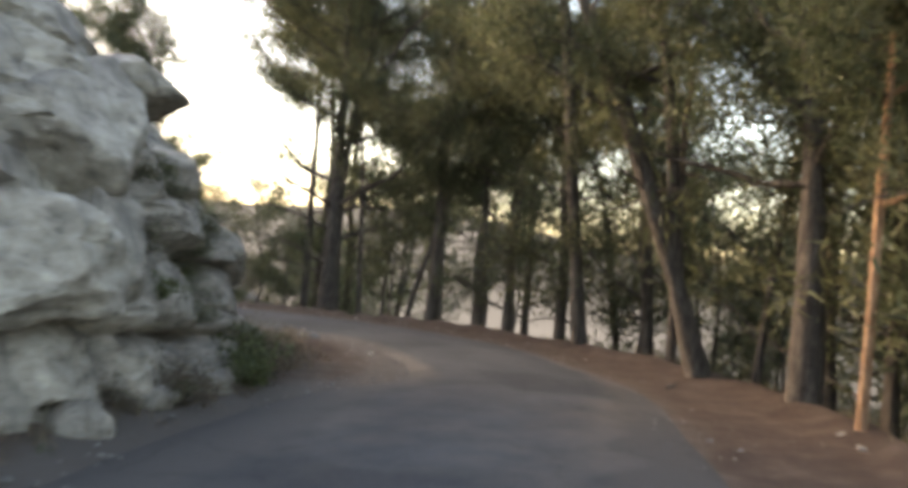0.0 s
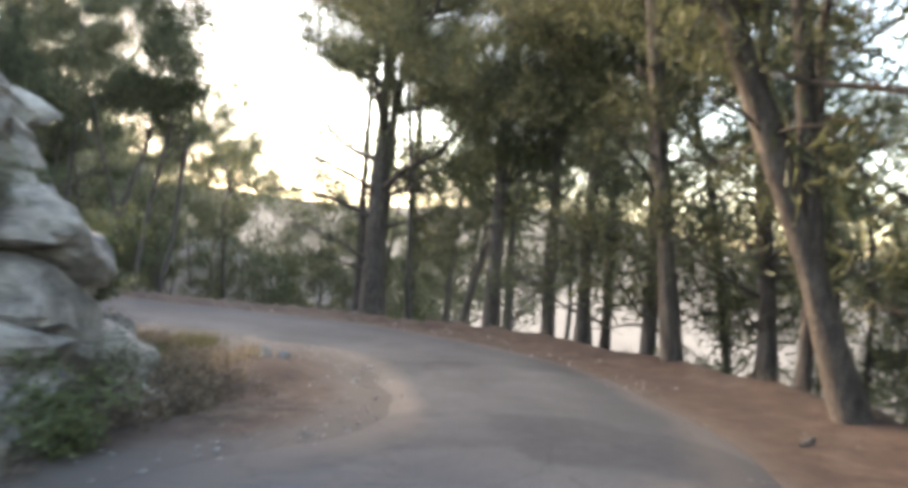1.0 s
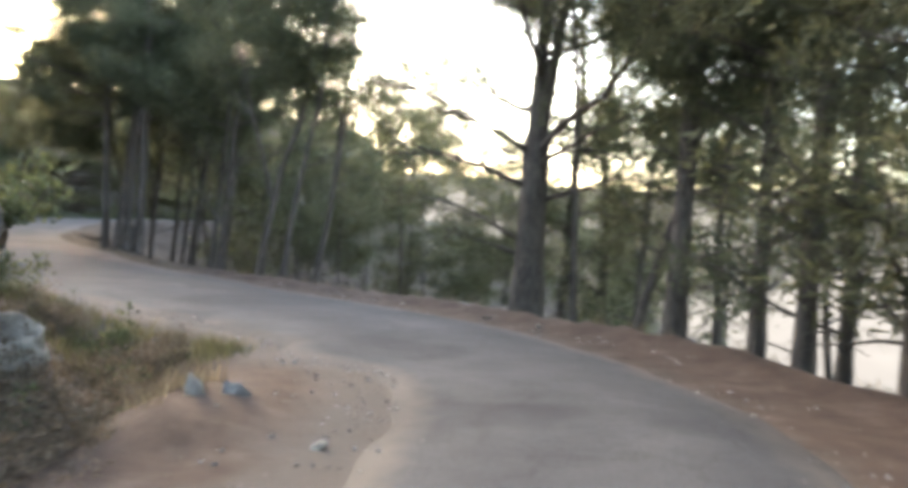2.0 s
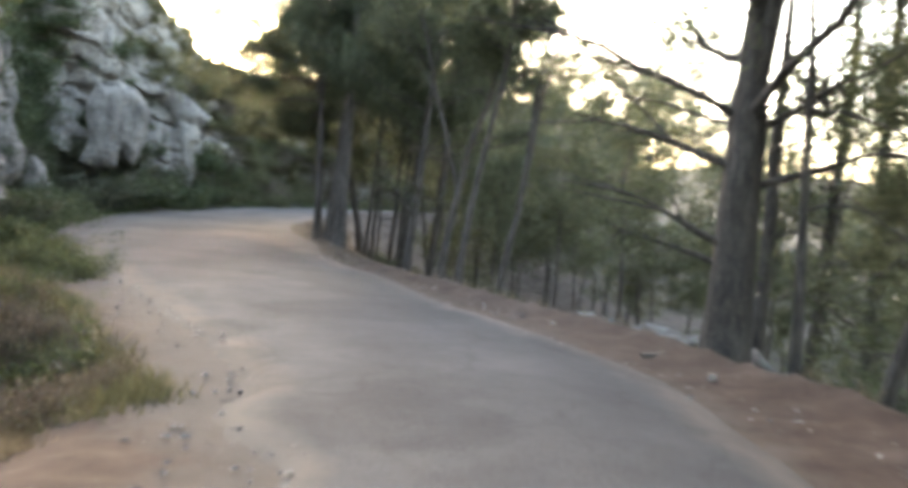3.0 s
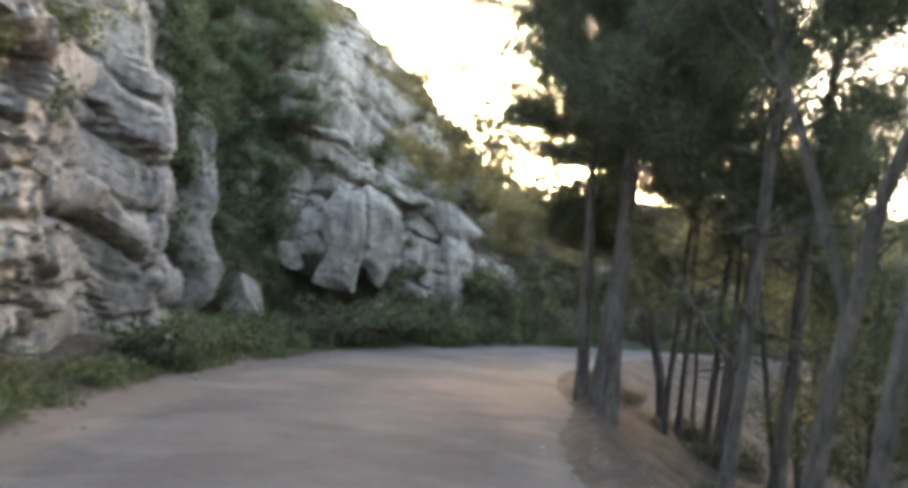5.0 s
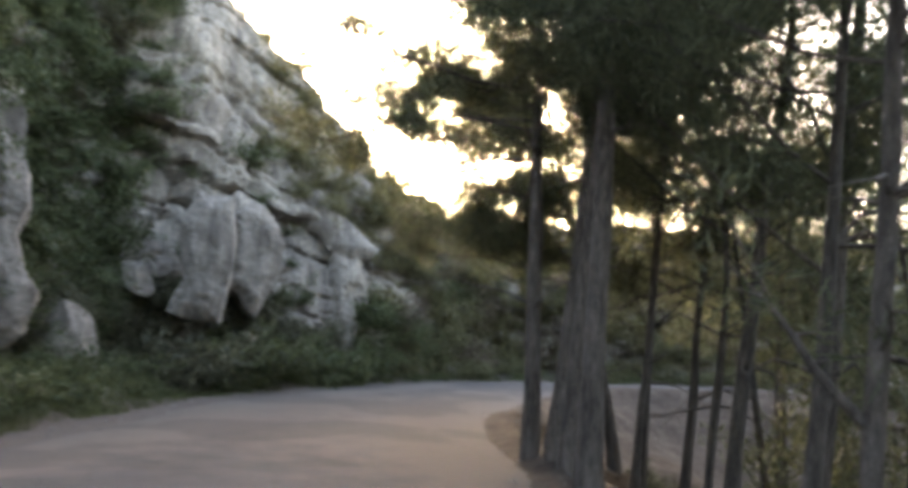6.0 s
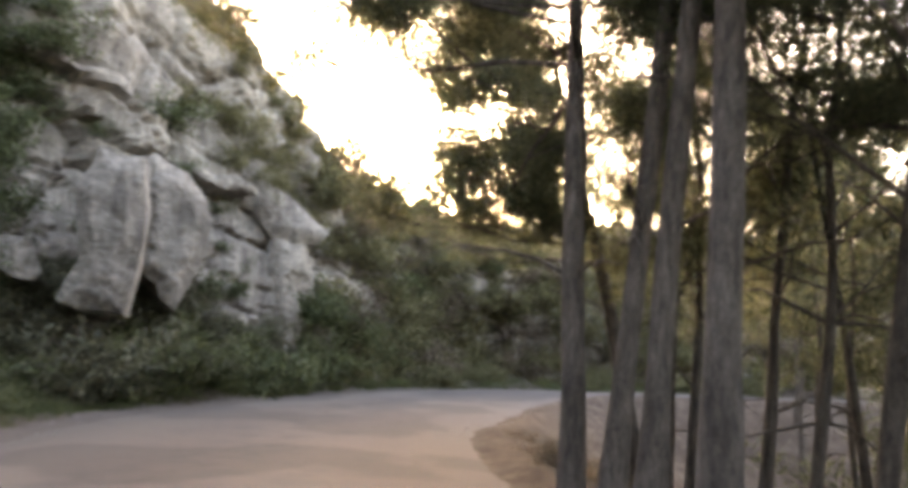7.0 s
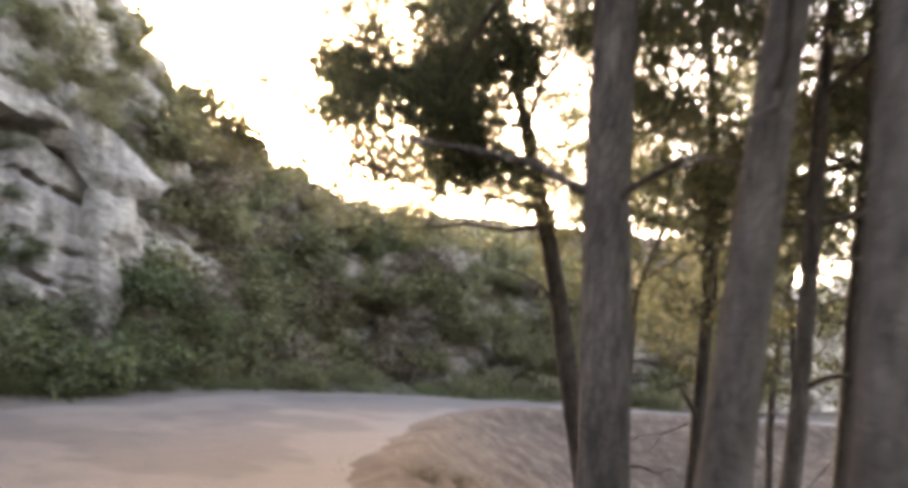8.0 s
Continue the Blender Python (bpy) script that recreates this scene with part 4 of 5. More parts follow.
def bank_shrubs(kinds, n, s_from, s_to, lo, hi, size, seed):
    rng = random.Random(seed)
    for _ in range(n):
        i = rng.randrange(s_from, s_to)
        w = LINE[i, 3] + rng.uniform(lo, hi) * LINE[i, 4]
        x, y = LINE[i, 0] - RIGHT[i, 0] * w, LINE[i, 1] - RIGHT[i, 1] * w
        put_shrub(kinds, x, y, gz(x, y) - 0.05, rng.uniform(*size), rng)


def wall_shrubs(kinds, n, wall, u, v, size, seed, hollow=True):
    """Shrubs rooted in the hollows of a rock face."""
    rng = random.Random(seed)
    pts, push = wall
    a, b = pts.shape[:2]
    made = 0
    while made < n:
        i, j = int(a * rng.uniform(*u)), int(b * rng.uniform(*v))
        i, j = min(i, a - 1), min(j, b - 1)
        if hollow and push[i, j] > 0.1 + 0.5 * rng.random():
            continue
        x, y, z = pts[i, j]
        put_shrub(kinds, x, y, z - 0.1, rng.uniform(*size), rng)
        made += 1


bank_shrubs(SHRUBS, 34, station(2.6, 21), station(-1.3, 32), 0.45, 1.1, (0.5, 1.15), 11)
bank_shrubs(GREENS, 22, station(-0.8, 28), station(5, 44), 0.1, 0.6, (0.25, 0.5), 13)
bank_shrubs(SHRUBS, 12, station(7.2, 14.6), station(2.6, 21), 0.6, 1.2, (0.35, 0.7), 14)
BRUSH = [shrub(24 + 2.5 * k, 18, gz(24 + 2.5 * k, 18), 1.0, 580 + k, M_BRUSH, "low grey-brown brush in the roadside ditch", 0.045, 1500) for k in range(3)]
for k, t in enumerate(BRUSH):
    t.location, t.scale = (9.6 + 0.35 * k, 3.0 + 0.9 * k, gz(9.6 + 0.35 * k, 3.0 + 0.9 * k)), (0.45, 0.45, 0.4)
bank_shrubs(BRUSH, 9, station(10, -5), station(13.5, -0.5), 1.0, 1.3, (0.25, 0.5), 15)
bank_shrubs(BRUSH, 16, station(14.3, 2), station(12.2, 8.7), 0.62, 1.1, (0.3, 0.55), 16)
bank_shrubs(SHRUBS, 14, station(14.3, 4), station(11.6, 9.3), 0.9, 1.4, (0.4, 0.8), 17)
wall_shrubs(SHRUBS, 14, WALL_C, (0.10, 0.26), (0.12, 0.95), (0.7, 1.3), 21, False)
scrub("cliff_scrub", "dark evergreen scrub filling the hollow of the cliff",
      wall_places(170, WALL_C, (0.112, 0.203), (0.1, 0.85), (0.7, 1.2), 41), M_SHRUB, 750, 0.062, 1300)
scrub("cliff_scrub", "olive scrub over the rocks beside the cliff",
      wall_places(50, WALL_C, (0.262, 0.35), (0.5, 1.0), (0.5, 0.95), 42), M_OLIVE, 760, 0.062, 1300)
wall_shrubs(SHRUBS, 34, WALL_C, (0.24, 0.46), (0.04, 0.24), (0.7, 1.1), 22, False)
wall_shrubs(SHRUBS, 20, WALL_C, (0.36, 0.5), (0.4, 0.98), (0.6, 1.1), 23)
wall_shrubs(SHRUBS, 16, WALL_A, (0.5, 0.95), (0.0, 0.8), (0.25, 0.5), 26)
wall_shrubs(SHRUBS, 8, WALL_A, (0.40, 0.95), (0.0, 0.2), (0.25, 0.42), 27, False)
wall_shrubs(BRUSH, 14, WALL_A, (0.40, 0.95), (0.0, 0.15), (0.4, 0.65), 28, False)
scrub("outcrop_scrub", "dark ivy and scrub grown over the end of the outcrop",
      wall_places(16, WALL_A, (0.70, 0.79), (0.05, 0.62), (0.24, 0.4), 43), M_SHRUB_GREY, 770, 0.05, 1200)
scrub("bank_scrub", "grey-green scrub on the bank below the cliff",
      wall_places(110, WALL_C, (0.12, 0.34), (0.0, 0.19), (0.7, 1.1), 44), M_SHRUB_GREY, 780, 0.06, 1300)
scrub("cliff_scrub", "dark scrub in the recesses between the slabs",
      wall_places(26, WALL_C, (0.225, 0.30), (0.2, 0.47), (0.35, 0.6), 46), M_SHRUB, 770, 0.055, 1200)
scrub("bank_scrub", "dark low scrub between the road and the cliff foot",
      side_places(46, -1, station(1.8, 23), station(-0.8, 34), 0.9, 2.6, (0.45, 0.85), 45), M_SHRUB, 790, 0.06, 1300)
scrub("outcrop_scrub", "dry brown brush along the foot of the outcrop",
      wall_places(26, WALL_A, (0.58, 0.72), (0.0, 0.10), (0.28, 0.46), 48), M_BRUSH, 775, 0.05, 1100)
rng_ditch = random.Random(35)
for k in range(0, len(DITCH), 2):
    x, y = DITCH[k] + np.array([rng_ditch.uniform(-0.3, 0.2), rng_ditch.uniform(-0.2, 0.2)])
    put_shrub(BRUSH if k % 3 else SHRUBS, x, y, gz(x, y) - 0.05, rng_ditch.uniform(0.35, 0.6), rng_ditch)
wall_shrubs(SHRUBS, 8, WALL_B, (0.6, 1.0), (0.1, 0.9), (0.5, 0.9), 25)
scrub("hillside_scrub", "dense olive and grey-green scrub over the rocky hillside at the bend",
      wall_places(190, WALL_C, (0.335, 0.70), (0.04, 1.0), (0.8, 1.5), 24), M_OLIVE, 700, 0.07, 1150)
scrub("hillside_scrub", "paler dry scrub among the rocks of the hillside",
      wall_places(60, WALL_C, (0.335, 0.68), (0.06, 1.0), (0.7, 1.4), 25), M_BRUSH, 710, 0.07, 1150)
scrub("roadside_scrub", "dark scrub along the outside of the bend",
      side_places(40, -1, station(-1.3, 32), station(7.5, 45), 0.5, 2.2, (0.5, 1.1), 12), M_OLIVE, 720)
scrub("slope_scrub", "dark low scrub under the pines on the slope below the road",
      side_places(36, 1, station(10, -5), station(12.5, 8.5), 1.0, 5.0, (0.45, 1.0), 13), M_SHRUB, 730, 0.062, 1500)
scrub("verge_scrub", "low brown brush on the inside of the second bend",
      side_places(22, 1, station(1.9, 23), station(-0.6, 30), 0.35, 1.9, (0.2, 0.38), 47), M_BRUSH, 745, 0.06, 900)
scrub("slope_scrub", "dark low scrub under the pines on the slope below the road",
      side_places(32, 1, station(12, 9), station(-1, 30), 1.6, 8.0, (0.4, 0.9), 14), M_SHRUB_GREY, 740, 0.062, 1500)
wall_shrubs(SHRUBS, 9, WALL_C, (0.42, 0.62), (0.97, 1.0), (1.1, 1.9), 29, False)
rng_base = random.Random(33)
for k in range(15):
    x, y = -4.5 + rng_base.uniform(-0.35, 0.35), 27.6 + 0.55 * k
    put_shrub(SHRUBS, x, y, gz(x, y) + rng_base.uniform(-0.05, 0.25), rng_base.uniform(1.0, 1.4), rng_base)
rng_mound = random.Random(36)
for x, y, sc in [(4.35, 26.4, 0.42), (4.8, 25.6, 0.34), (4.2, 27.4, 0.38), (5.0, 26.8, 0.4)]:
    put_shrub(BRUSH, x, y, gz(x, y) - 0.05, sc, rng_mound)
for x, y, sc in [(9.9, 0.2, 0.6), (10.3, 0.9, 0.55), (9.6, -0.4, 0.5), (10.5, 1.5, 0.5)]:
    put_shrub(BRUSH, x, y, gz(x, y) - 0.05, sc, rng_mound)
bank_shrubs(BRUSH, 12, station(13.6, 6.5), station(9.2, 12), 0.22, 0.5, (0.25, 0.45), 18)
bank_shrubs(GREENS, 8, station(12.4, 8.4), station(9.2, 12), 0.2, 0.42, (0.25, 0.42), 19)
rng_green = random.Random(31)
for x, y, sc in [(5.3, 12.3, 0.8), (4.5, 13.0, 0.7), (5.9, 11.5, 0.6), (3.7, 13.9, 0.5), (6.5, 10.9, 0.5), (4.9, 11.7, 0.7)]:
    put_shrub(GREENS, x, y, gz(x, y) - 0.05, sc, rng_green)


# ---- boulders ----
def boulder(x, y, z, size, turn, seed, label, material=None, planes=11, tilt=(0, 0), cut=0.6, lumpy=0.42):
    """A stone with broken faces."""
    rng = np.random.default_rng(seed)
    bm = bmesh.new()
    bmesh.ops.create_icosphere(bm, subdivisions=4, radius=1.0)
    v = np.array([p.co for p in bm.verts])
    v = v / ((np.abs(v) ** 4).sum(1) ** 0.25)[:, None] * 0.9
    for _ in range(planes):
        n = rng.normal(size=3)
        n /= np.linalg.norm(n)
        d = cut + 0.3 * rng.random()
        over = np.maximum(v @ n - d, 0)
        v = v - over[:, None] * n * 0.93
    v = v * (1 + lumpy * (fractal(v * 1.7 + 9, seed, 4) - 0.5)[:, None])
    v += 0.12 * (fractal(v * 5 + 4, seed + 3, 3) - 0.5)[:, None] * v
    for p, q in zip(bm.verts, v * np.array(size) * 0.5 * 1.25):
        p.co = q
    me = bpy.data.meshes.new("boulder")
    bm.to_mesh(me)
    bm.free()
    me.materials.append(material or M_ROCK)
    ob = new("boulder", me)
    ob.matrix_world = pose(x, y, z, tilt[0], tilt[1], turn)
    tagged(ob, label, "rock")
    return ob


def rock_slab(name, label, place, turn, outline, depth, seed, material=None):
    """An upright slab of rock: its outline in metres along its width and height, a faintly domed broken face and a thickness into the cliff."""
    bm = bmesh.new()
    face = bm.faces.new([bm.verts.new((a, 0, b)) for a, b in outline])
    back = bmesh.ops.extrude_face_region(bm, geom=[face])["geom"]
    for v in back:
        if isinstance(v, bmesh.types.BMVert):
            v.co.y = depth
    bmesh.ops.recalc_face_normals(bm, faces=bm.faces[:])
    bmesh.ops.triangulate(bm, faces=bm.faces[:])
    for _ in range(4):
        long = [e for e in bm.edges if e.calc_length() > 0.22]
        if not long:
            break
        bmesh.ops.subdivide_edges(bm, edges=long, cuts=1)
        bmesh.ops.triangulate(bm, faces=bm.faces[:])
    v = np.array([p.co for p in bm.verts])
    o = np.array(outline)
    near = np.full(len(v), 9.0)
    for a, b in zip(o, np.roll(o, -1, 0)):
        w = b - a
        t = np.clip(((v[:, [0, 2]] - a) @ w) / (w @ w), 0, 1)
        near = np.minimum(near, np.linalg.norm(v[:, [0, 2]] - a - t[:, None] * w, axis=1))
    front = v[:, 1] < 0.02
    dome = 0.22 * np.minimum(near / 0.3, 1) * front
    n1, n2 = fractal(v * 0.9 + 7, seed, 3) - 0.5, fractal(v * 3.4 + 3, seed + 4, 3) - 0.5
    v[:, 1] -= dome + front * (0.22 * n1 + 0.16 * n2)
    v[:, 0] += 0.12 * (fractal(v * 1.8 + 11, seed + 8, 3) - 0.5) * (near < 0.1)
    v[:, 2] += 0.12 * (fractal(v * 1.8 + 17, seed + 9, 3) - 0.5) * (near < 0.1)
    for p, q in zip(bm.verts, v):
        p.co = q
    me = bpy.data.meshes.new(name)
    bm.to_mesh(me)
    bm.free()
    me.materials.append(material or M_ROCK_WARM)
    ob = new(name, me)
    ob.matrix_world = pose(*place, 0, 0, turn)
    tagged(ob, label, "rock")


rock_slab("rock_slab", "pale upright limestone slab on the cliff", (-5.05, 28.6, 3.6), 36,
          [(-0.72, 0.75), (-0.45, 1.25), (-0.38, 1.6), (0.05, 1.45), (0.46, 1.5), (0.55, 0.9), (0.6, 0.05), (0.52, -0.85), (0.38, -1.6), (-0.38, -1.55), (-0.8, -1.4), (-0.5, -0.5), (-0.65, 0.15)], 0.9, 41)
rock_slab("rock_slab", "pale pointed limestone slab split from its neighbour", (-5.2, 30.55, 3.95), 54,
          [(-0.78, 1.4), (-0.58, 1.55), (-0.3, 1.4), (0.12, 1.25), (0.6, 0.75), (0.74, 0.28), (0.64, -0.55), (0.45, -1.1), (0.18, -1.7), (-0.16, -1.5), (-0.3, -1.2), (-0.78, -0.9), (-0.74, 0.0), (-0.86, 0.8)], 1.1, 42)
rock_slab("rock_ledge", "overhanging limestone ledge ending in a beak", (-4.1, 35.0, 4.63), 42,
          [(-2.5, 1.5), (-1.97, 1.65), (-1.43, 1.1), (-0.97, 0.8), (-0.58, 0.43), (0.0, 0.0), (-0.2, -0.26), (-0.58, -0.34), (-1.0, -0.45), (-1.5, -0.2), (-1.95, 0.35), (-2.45, 0.43)], 1.3, 43)
rock_slab("rock_pillar", "narrow limestone pillar below an overhanging ledge", (-4.1, 35.1, 4.5), 42,
          [(-0.6, -0.1), (-0.5, -0.95), (-0.8, -1.25), (-0.55, -2.3), (-0.8, -3.3), (-1.3, -3.6), (-1.35, -2.3), (-1.6, -0.95), (-1.5, -0.1)], 1.2, 44)
rock_slab("rock_buttress", "grey limestone buttress with a sharp upright edge at the cliff foot", (-4.6, 23.3, 3.84), 49,
          [(-1.75, 0.6), (-1.2, 0.95), (-0.85, 1.5), (-0.4, 1.2), (-0.08, 0.75), (0.0, 0.0), (-0.1, -0.6), (0.06, -1.15), (0.36, -1.65), (0.2, -2.4), (-0.2, -2.75), (-0.4, -3.8), (-2.1, -4.0), (-2.0, -1.85), (-1.8, -0.65)], 1.3, 45)
boulder(-5.5, 22.9, 5.3, (1.7, 1.5, 1.5), 35, 48, "rough limestone block above the buttress", M_ROCK_WARM, 16, (10, 5), 0.45, 0.5)
boulder(-5.3, 25.2, 1.2, (1.2, 1.1, 1.6), 60, 46, "limestone block at the cliff foot", M_ROCK_WARM, 14, (0, 0), 0.5, 0.4)
boulder(-6.3, 27.7, 2.9, (0.7, 0.8, 0.7), 30, 47, "small pale rock on the cliff ledge", M_ROCK_WARM)
boulder(6.75, -2.75, 1.2, (1.3, 1.2, 0.85), 40, 51, "rounded grey boulder jutting from the outcrop")
boulder(7.45, -2.35, 1.35, (0.6, 0.6, 0.9), 10, 52, "grey block wedged in the outcrop")
boulder(7.2, -2.0, 2.3, (1.3, 1.0, 1.1), 70, 53, "grey limestone block in the outcrop")
boulder(7.75, -1.35, 2.75, (1.0, 0.8, 0.5), 35, 54, "flat grey ledge of limestone")
boulder(8.0, -2.0, 0.1, (0.4, 0.3, 0.3), 20, 55, "fallen stone at the foot of the outcrop")
boulder(8.7, -1.3, 0.1, (0.35, 0.3, 0.25), 50, 56, "fallen stone at the foot of the outcrop")
boulder(7.3, -2.75, 0.1, (0.4, 0.35, 0.3), 0, 57, "fallen stone at the foot of the outcrop")
boulder(9.3, 0.9, 0.3, (1.0, 0.9, 0.9), 15, 58, "grey block at the end of the outcrop")
boulder(9.5, 2.9, 0.2, (0.7, 0.7, 0.6), 75, 59, "grey block at the end of the outcrop")
rng_edge = random.Random(71)
for k in range(40):
    i = station(14.35, 4.2) + int((station(8.6, 12.8) - station(14.35, 4.2)) * (k + rng_edge.random()) / 40)
    w = LINE[i, 3] + rng_edge.uniform(1.1, 4.2)
    x, y = LINE[i, 0] + RIGHT[i, 0] * w, LINE[i, 1] + RIGHT[i, 1] * w
    sz = rng_edge.uniform(0.3, 0.95)
    boulder(x, y, gz(x, y) + 0.2 * sz, (sz, sz * 1.3, sz * 0.9), rng_edge.uniform(0, 360), 640 + k, "grey limestone rock half sunk in the slope", M_ROCK_GREY, 20, (rng_edge.uniform(-35, 35), rng_edge.uniform(-35, 35)), 0.36, 0.6)["group"] = "rocks on the slope"
rng_st = random.Random(77)
for k in range(14):
    i = rng_st.randrange(station(7, -9), station(2.6, 21))
    w = LINE[i, 3] + rng_st.uniform(-0.5, 0.9) if k % 2 else -(LINE[i, 3] + rng_st.uniform(-0.3, 1.0))
    x, y = LINE[i, 0] + RIGHT[i, 0] * w, LINE[i, 1] + RIGHT[i, 1] * w
    sz = rng_st.uniform(0.04, 0.10)
    boulder(x, y, gz(x, y) + sz * 0.2, (sz, sz * 0.8, sz * 0.6), rng_st.uniform(0, 360), 600 + k, "small grey stone lying beside the road", M_ROCK, 8)["group"] = "loose stones"


# ---- grass and the stones at the ditch ----
def grass(name, label, n, side, lo, hi, s_from, s_to, height, material, seed):
    rng = np.random.default_rng(seed)
    i = rng.integers(s_from, s_to, n // 14)
    w = LINE[i, 3] + lo + (hi - lo) * rng.random(len(i)) ** 1.3
    x, y = LINE[i, 0] + RIGHT[i, 0] * w * side, LINE[i, 1] + RIGHT[i, 1] * w * side
    x, y = np.repeat(x, 14) + rng.normal(size=len(i) * 14) * 0.07, np.repeat(y, 14) + rng.normal(size=len(i) * 14) * 0.07
    z = ground_height(x, y) - 0.02
    p = np.stack([x, y, z], 1)
    d = rng.normal(size=(len(x), 3)) * 0.45
    d[:, 2] = 1
    s = rng.normal(size=(len(x), 3)) * np.array([1, 1, 0])
    s /= np.linalg.norm(s, axis=1)[:, None] + 1e-6
    h = height * (0.4 + rng.random(len(x)))[:, None]
    ob = tri_ob(name, np.stack([p - s * 0.006, p + s * 0.006, p + d * h], 1), material)
    tagged(ob, label, "grass", kind="stuff")


grass("dry_grass", "dry straw-coloured grass on the earth bank", 5000, -1, 1.4, 3.0, station(7, -9), station(11.6, 9.3), 0.16, M_DRY, 5)
grass("dry_grass", "dull olive grass and stalks on the earth beside the road", 9000, -1, 0.9, 2.4, station(13.9, 5.6), station(8.0, 13.5), 0.15, M_OLIVE, 8)
grass("green_grass", "short green grass along the foot of the cliff", 26000, -1, 0.25, 1.7, station(9, 12), station(5, 44), 0.16, M_GREEN, 6)
grass("slope_grass", "thin dry grass at the edge of the slope", 7000, 1, 0.25, 3.5, station(7, -9), station(7.2, 14.6), 0.14, M_DRY, 7)


boulder(11.1, 2.15, 0.12, (0.2, 0.18, 0.36), 20, 901, "small upright grey stone at the end of the ditch", M_ROCK, 16, (4, -5), 0.42, 0.5)
boulder(11.33, 2.3, 0.08, (0.24, 0.2, 0.3), 50, 902, "weathered grey-brown stone at the end of the ditch", M_ROCK_GREY, 16, (0, 12), 0.45, 0.4)


# ---- loose gravel and fallen branches ----
def gravel(n, seed):
    """Small broken stones along both edges of the road, thicker in patches."""
    rng = np.random.default_rng(seed)
    i = rng.integers(station(5, -10.5), station(-0.6, 34), n * 3)
    side = np.where(rng.random(n * 3) < 0.55, -1, 1)
    lw, rw = LINE[i, 3] + LINE[i, 7] - 0.15, LINE[i, 3] - LINE[i, 6] + 0.1
    w = np.where(side < 0, -lw, rw) + rng.normal(size=n * 3) * 0.38
    x, y = LINE[i, 0] + RIGHT[i, 0] * w, LINE[i, 1] + RIGHT[i, 1] * w
    keep = fractal(np.stack([x * 0.7, y * 0.7, x * 0], 1), seed, 3) > 0.47
    x, y, w, i = x[keep][:n], y[keep][:n], w[keep][:n], i[keep][:n]
    z = np.maximum(ground_height(x, y), LINE[i, 2] + 0.015)
    r = 0.007 + 0.024 * rng.random(len(x)) ** 3
    unit = np.array([(1, 0, 0), (-1, 0, 0), (0, 1, 0), (0, -1, 0), (0, 0, 1), (0, 0, -0.6)])
    tri = np.array([(0, 2, 4), (2, 1, 4), (1, 3, 4), (3, 0, 4), (2, 0, 5), (1, 2, 5), (3, 1, 5), (0, 3, 5)])
    v = unit[None] * (0.6 + 0.7 * rng.random((len(x), 6, 1))) * r[:, None, None] + rng.normal(size=(len(x), 6, 3)) * 0.2 * r[:, None, None]
    v[:, :, 2] *= 0.7
    v += np.stack([x, y, z + r * 0.2], 1)[:, None]
    f = (tri[None] + 6 * np.arange(len(x))[:, None, None]).reshape(-1, 3)
    ob = mesh_ob("gravel", v.reshape(-1, 3), f.tolist(), M_ROCK_GREY)
    tagged(ob, "loose pale gravel along the road's broken edges", "gravel", kind="stuff")


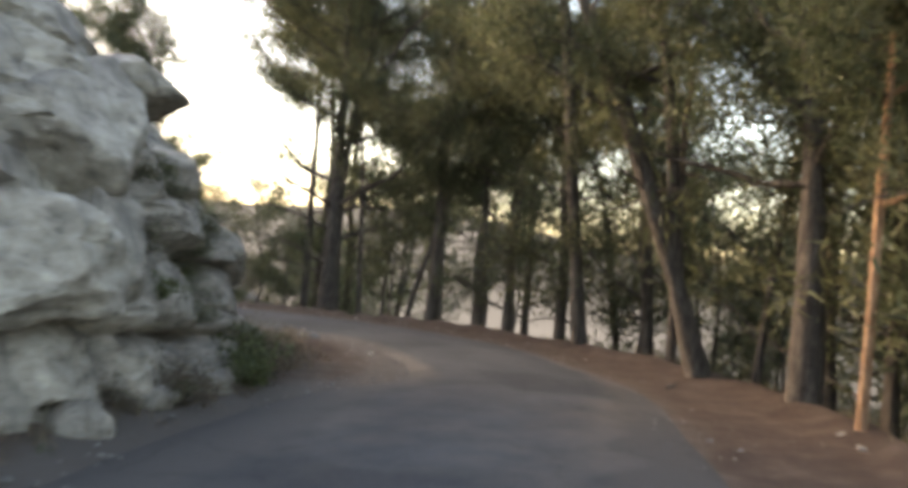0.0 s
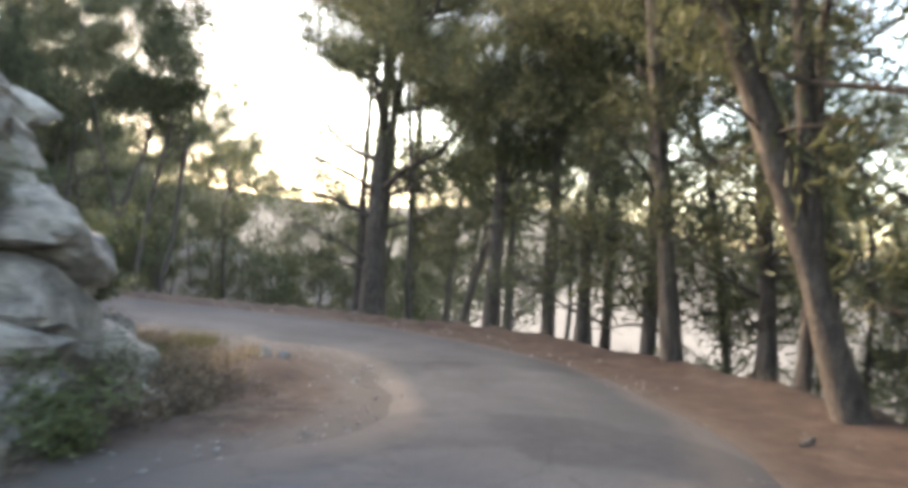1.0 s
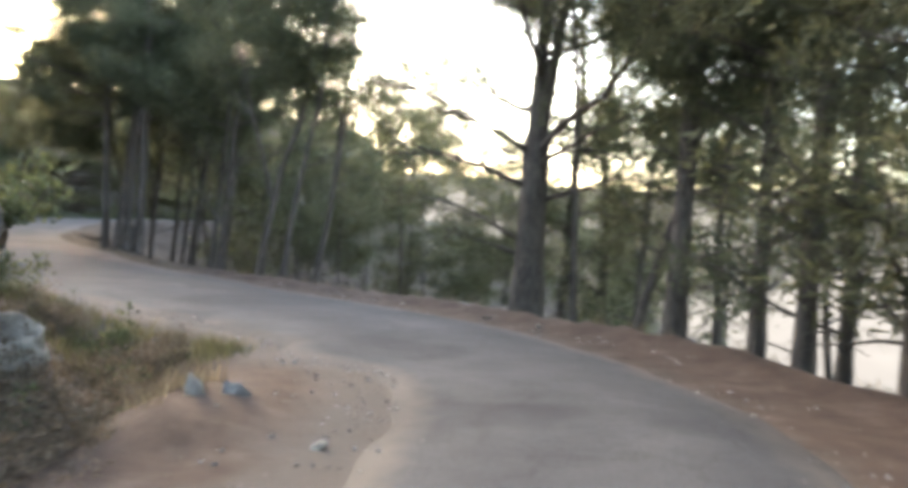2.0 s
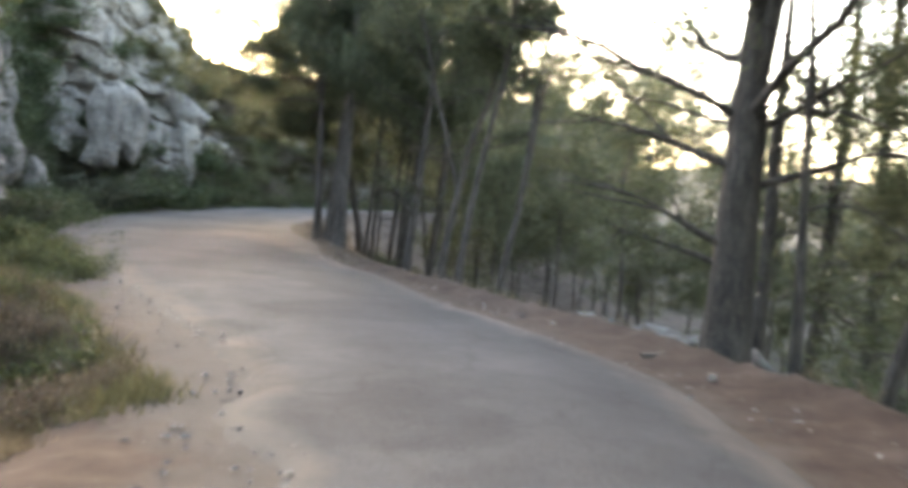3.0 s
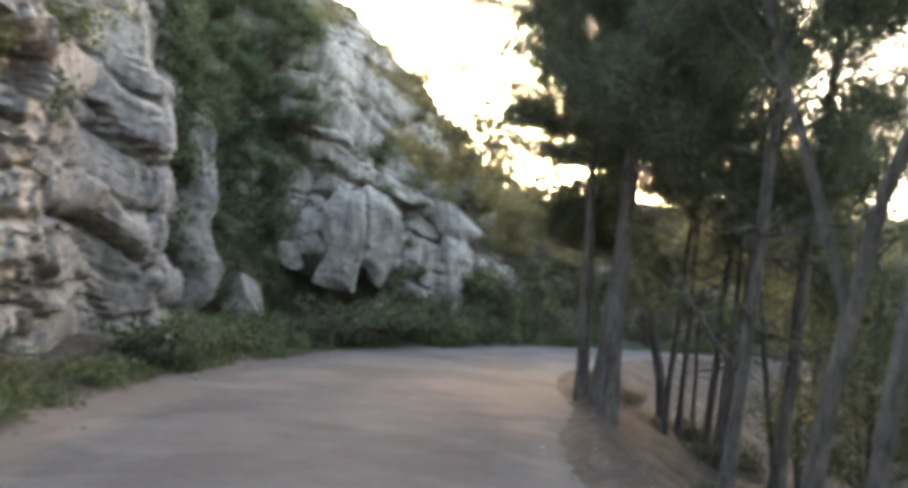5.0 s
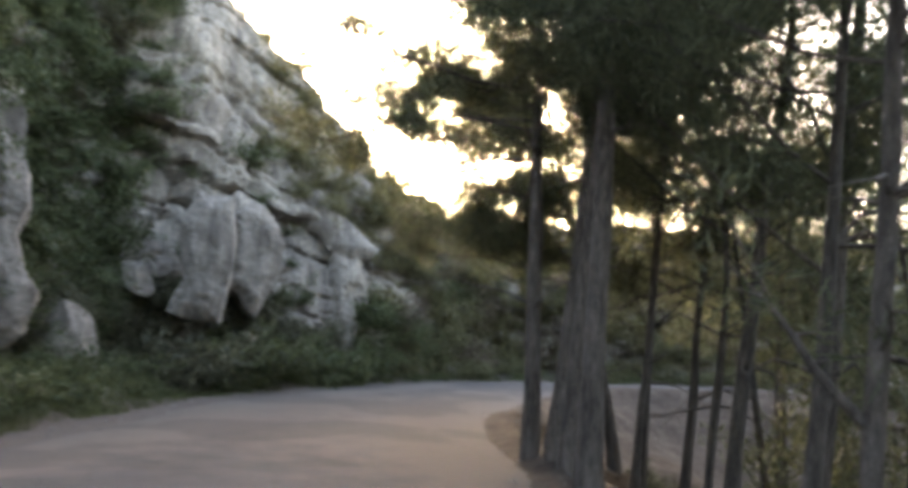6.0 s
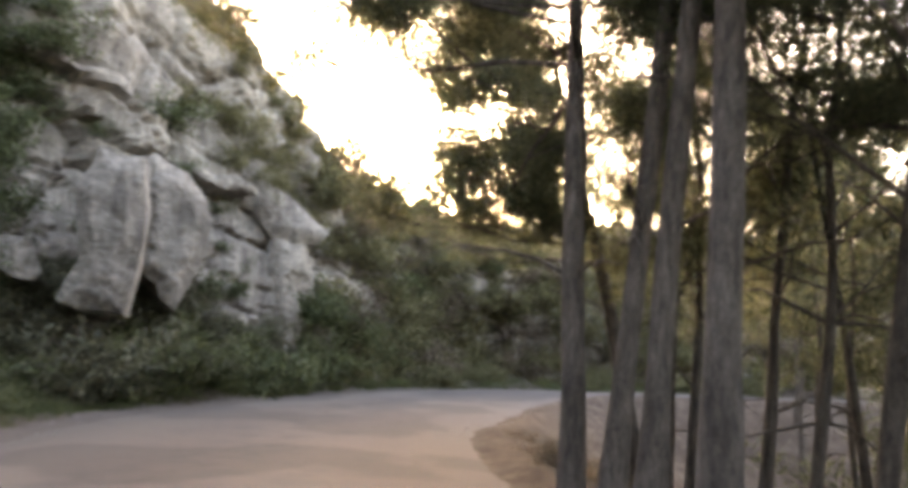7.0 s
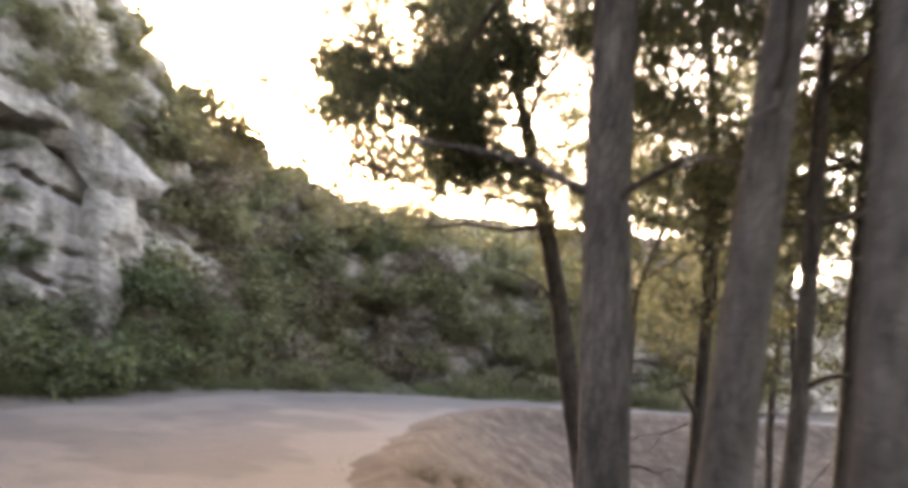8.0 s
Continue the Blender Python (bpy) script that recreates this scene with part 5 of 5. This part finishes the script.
def fallen_branch(x, y, turn, length, radius, seed):
    rng = np.random.default_rng(seed)
    t = np.linspace(0, 1, 7)[:, None]
    d = np.array([math.cos(radians(turn)), math.sin(radians(turn)), 0])
    path = d * length * (t - 0.5) + np.cumsum(rng.normal(size=(7, 3)), 0) * np.array([0.03, 0.03, 0]) * length
    path[:, 2] = [gz(x + a, y + b) - gz(x, y) for a, b in path[:, :2]]
    path[:, 2] += radius * 0.8
    v, f = [], []
    tube(path, radius * (1.1 - 0.6 * t[:, 0]), 8, v, f)
    root = mesh_ob("fallen_branch", v, f, M_DEAD, None, True)
    root.location = (x, y, gz(x, y))
    tagged(root, "grey dead branch lying on the earth shoulder", "branch")
    for k in (2, 3, 5):
        v, f = [], []
        side = np.array([-d[1], d[0], 0.25]) * (1 if k % 2 else -1) * length * 0.22 + d * length * 0.12
        tube(path[k] + side * np.linspace(0, 1, 4)[:, None], radius * 0.4 * (1.2 - np.linspace(0, 1, 4)), 5, v, f)
        mesh_ob("twig", v, f, M_DEAD, root, True)


gravel(2600, 61)
for k, (x, y, turn, length, radius) in enumerate([(14.32, 8.85, 40, 0.32, 0.025), (15.6, 5.2, 80, 0.5, 0.016), (14.6, -1.6, 30, 0.45, 0.015), (12.7, 11.2, 110, 0.4, 0.016)]):
    fallen_branch(x, y, turn, length, radius, 820 + k)


# ---- far distance ----
def haze_band():
    m = bpy.data.materials.new("glowing far haze")
    m.use_nodes = True
    nt = m.node_tree
    nt.nodes.remove(nt.nodes["Principled BSDF"])
    # the band glows by itself: the haze's brightness is put into its emission
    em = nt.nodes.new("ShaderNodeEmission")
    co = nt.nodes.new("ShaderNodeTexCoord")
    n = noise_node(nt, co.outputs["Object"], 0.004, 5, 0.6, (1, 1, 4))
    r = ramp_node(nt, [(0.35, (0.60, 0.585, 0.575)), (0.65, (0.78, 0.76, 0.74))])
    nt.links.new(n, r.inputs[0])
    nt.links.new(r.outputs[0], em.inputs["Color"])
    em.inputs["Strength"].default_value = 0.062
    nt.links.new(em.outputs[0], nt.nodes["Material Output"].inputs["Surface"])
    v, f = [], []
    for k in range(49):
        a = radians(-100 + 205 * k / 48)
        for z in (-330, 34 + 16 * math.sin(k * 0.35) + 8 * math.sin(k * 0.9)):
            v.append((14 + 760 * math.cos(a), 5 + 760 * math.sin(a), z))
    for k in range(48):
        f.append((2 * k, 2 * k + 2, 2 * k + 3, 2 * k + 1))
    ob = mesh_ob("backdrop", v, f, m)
    tagged(ob, "glowing backdrop of pale hazy distance across the valley", "backdrop", kind="structure")


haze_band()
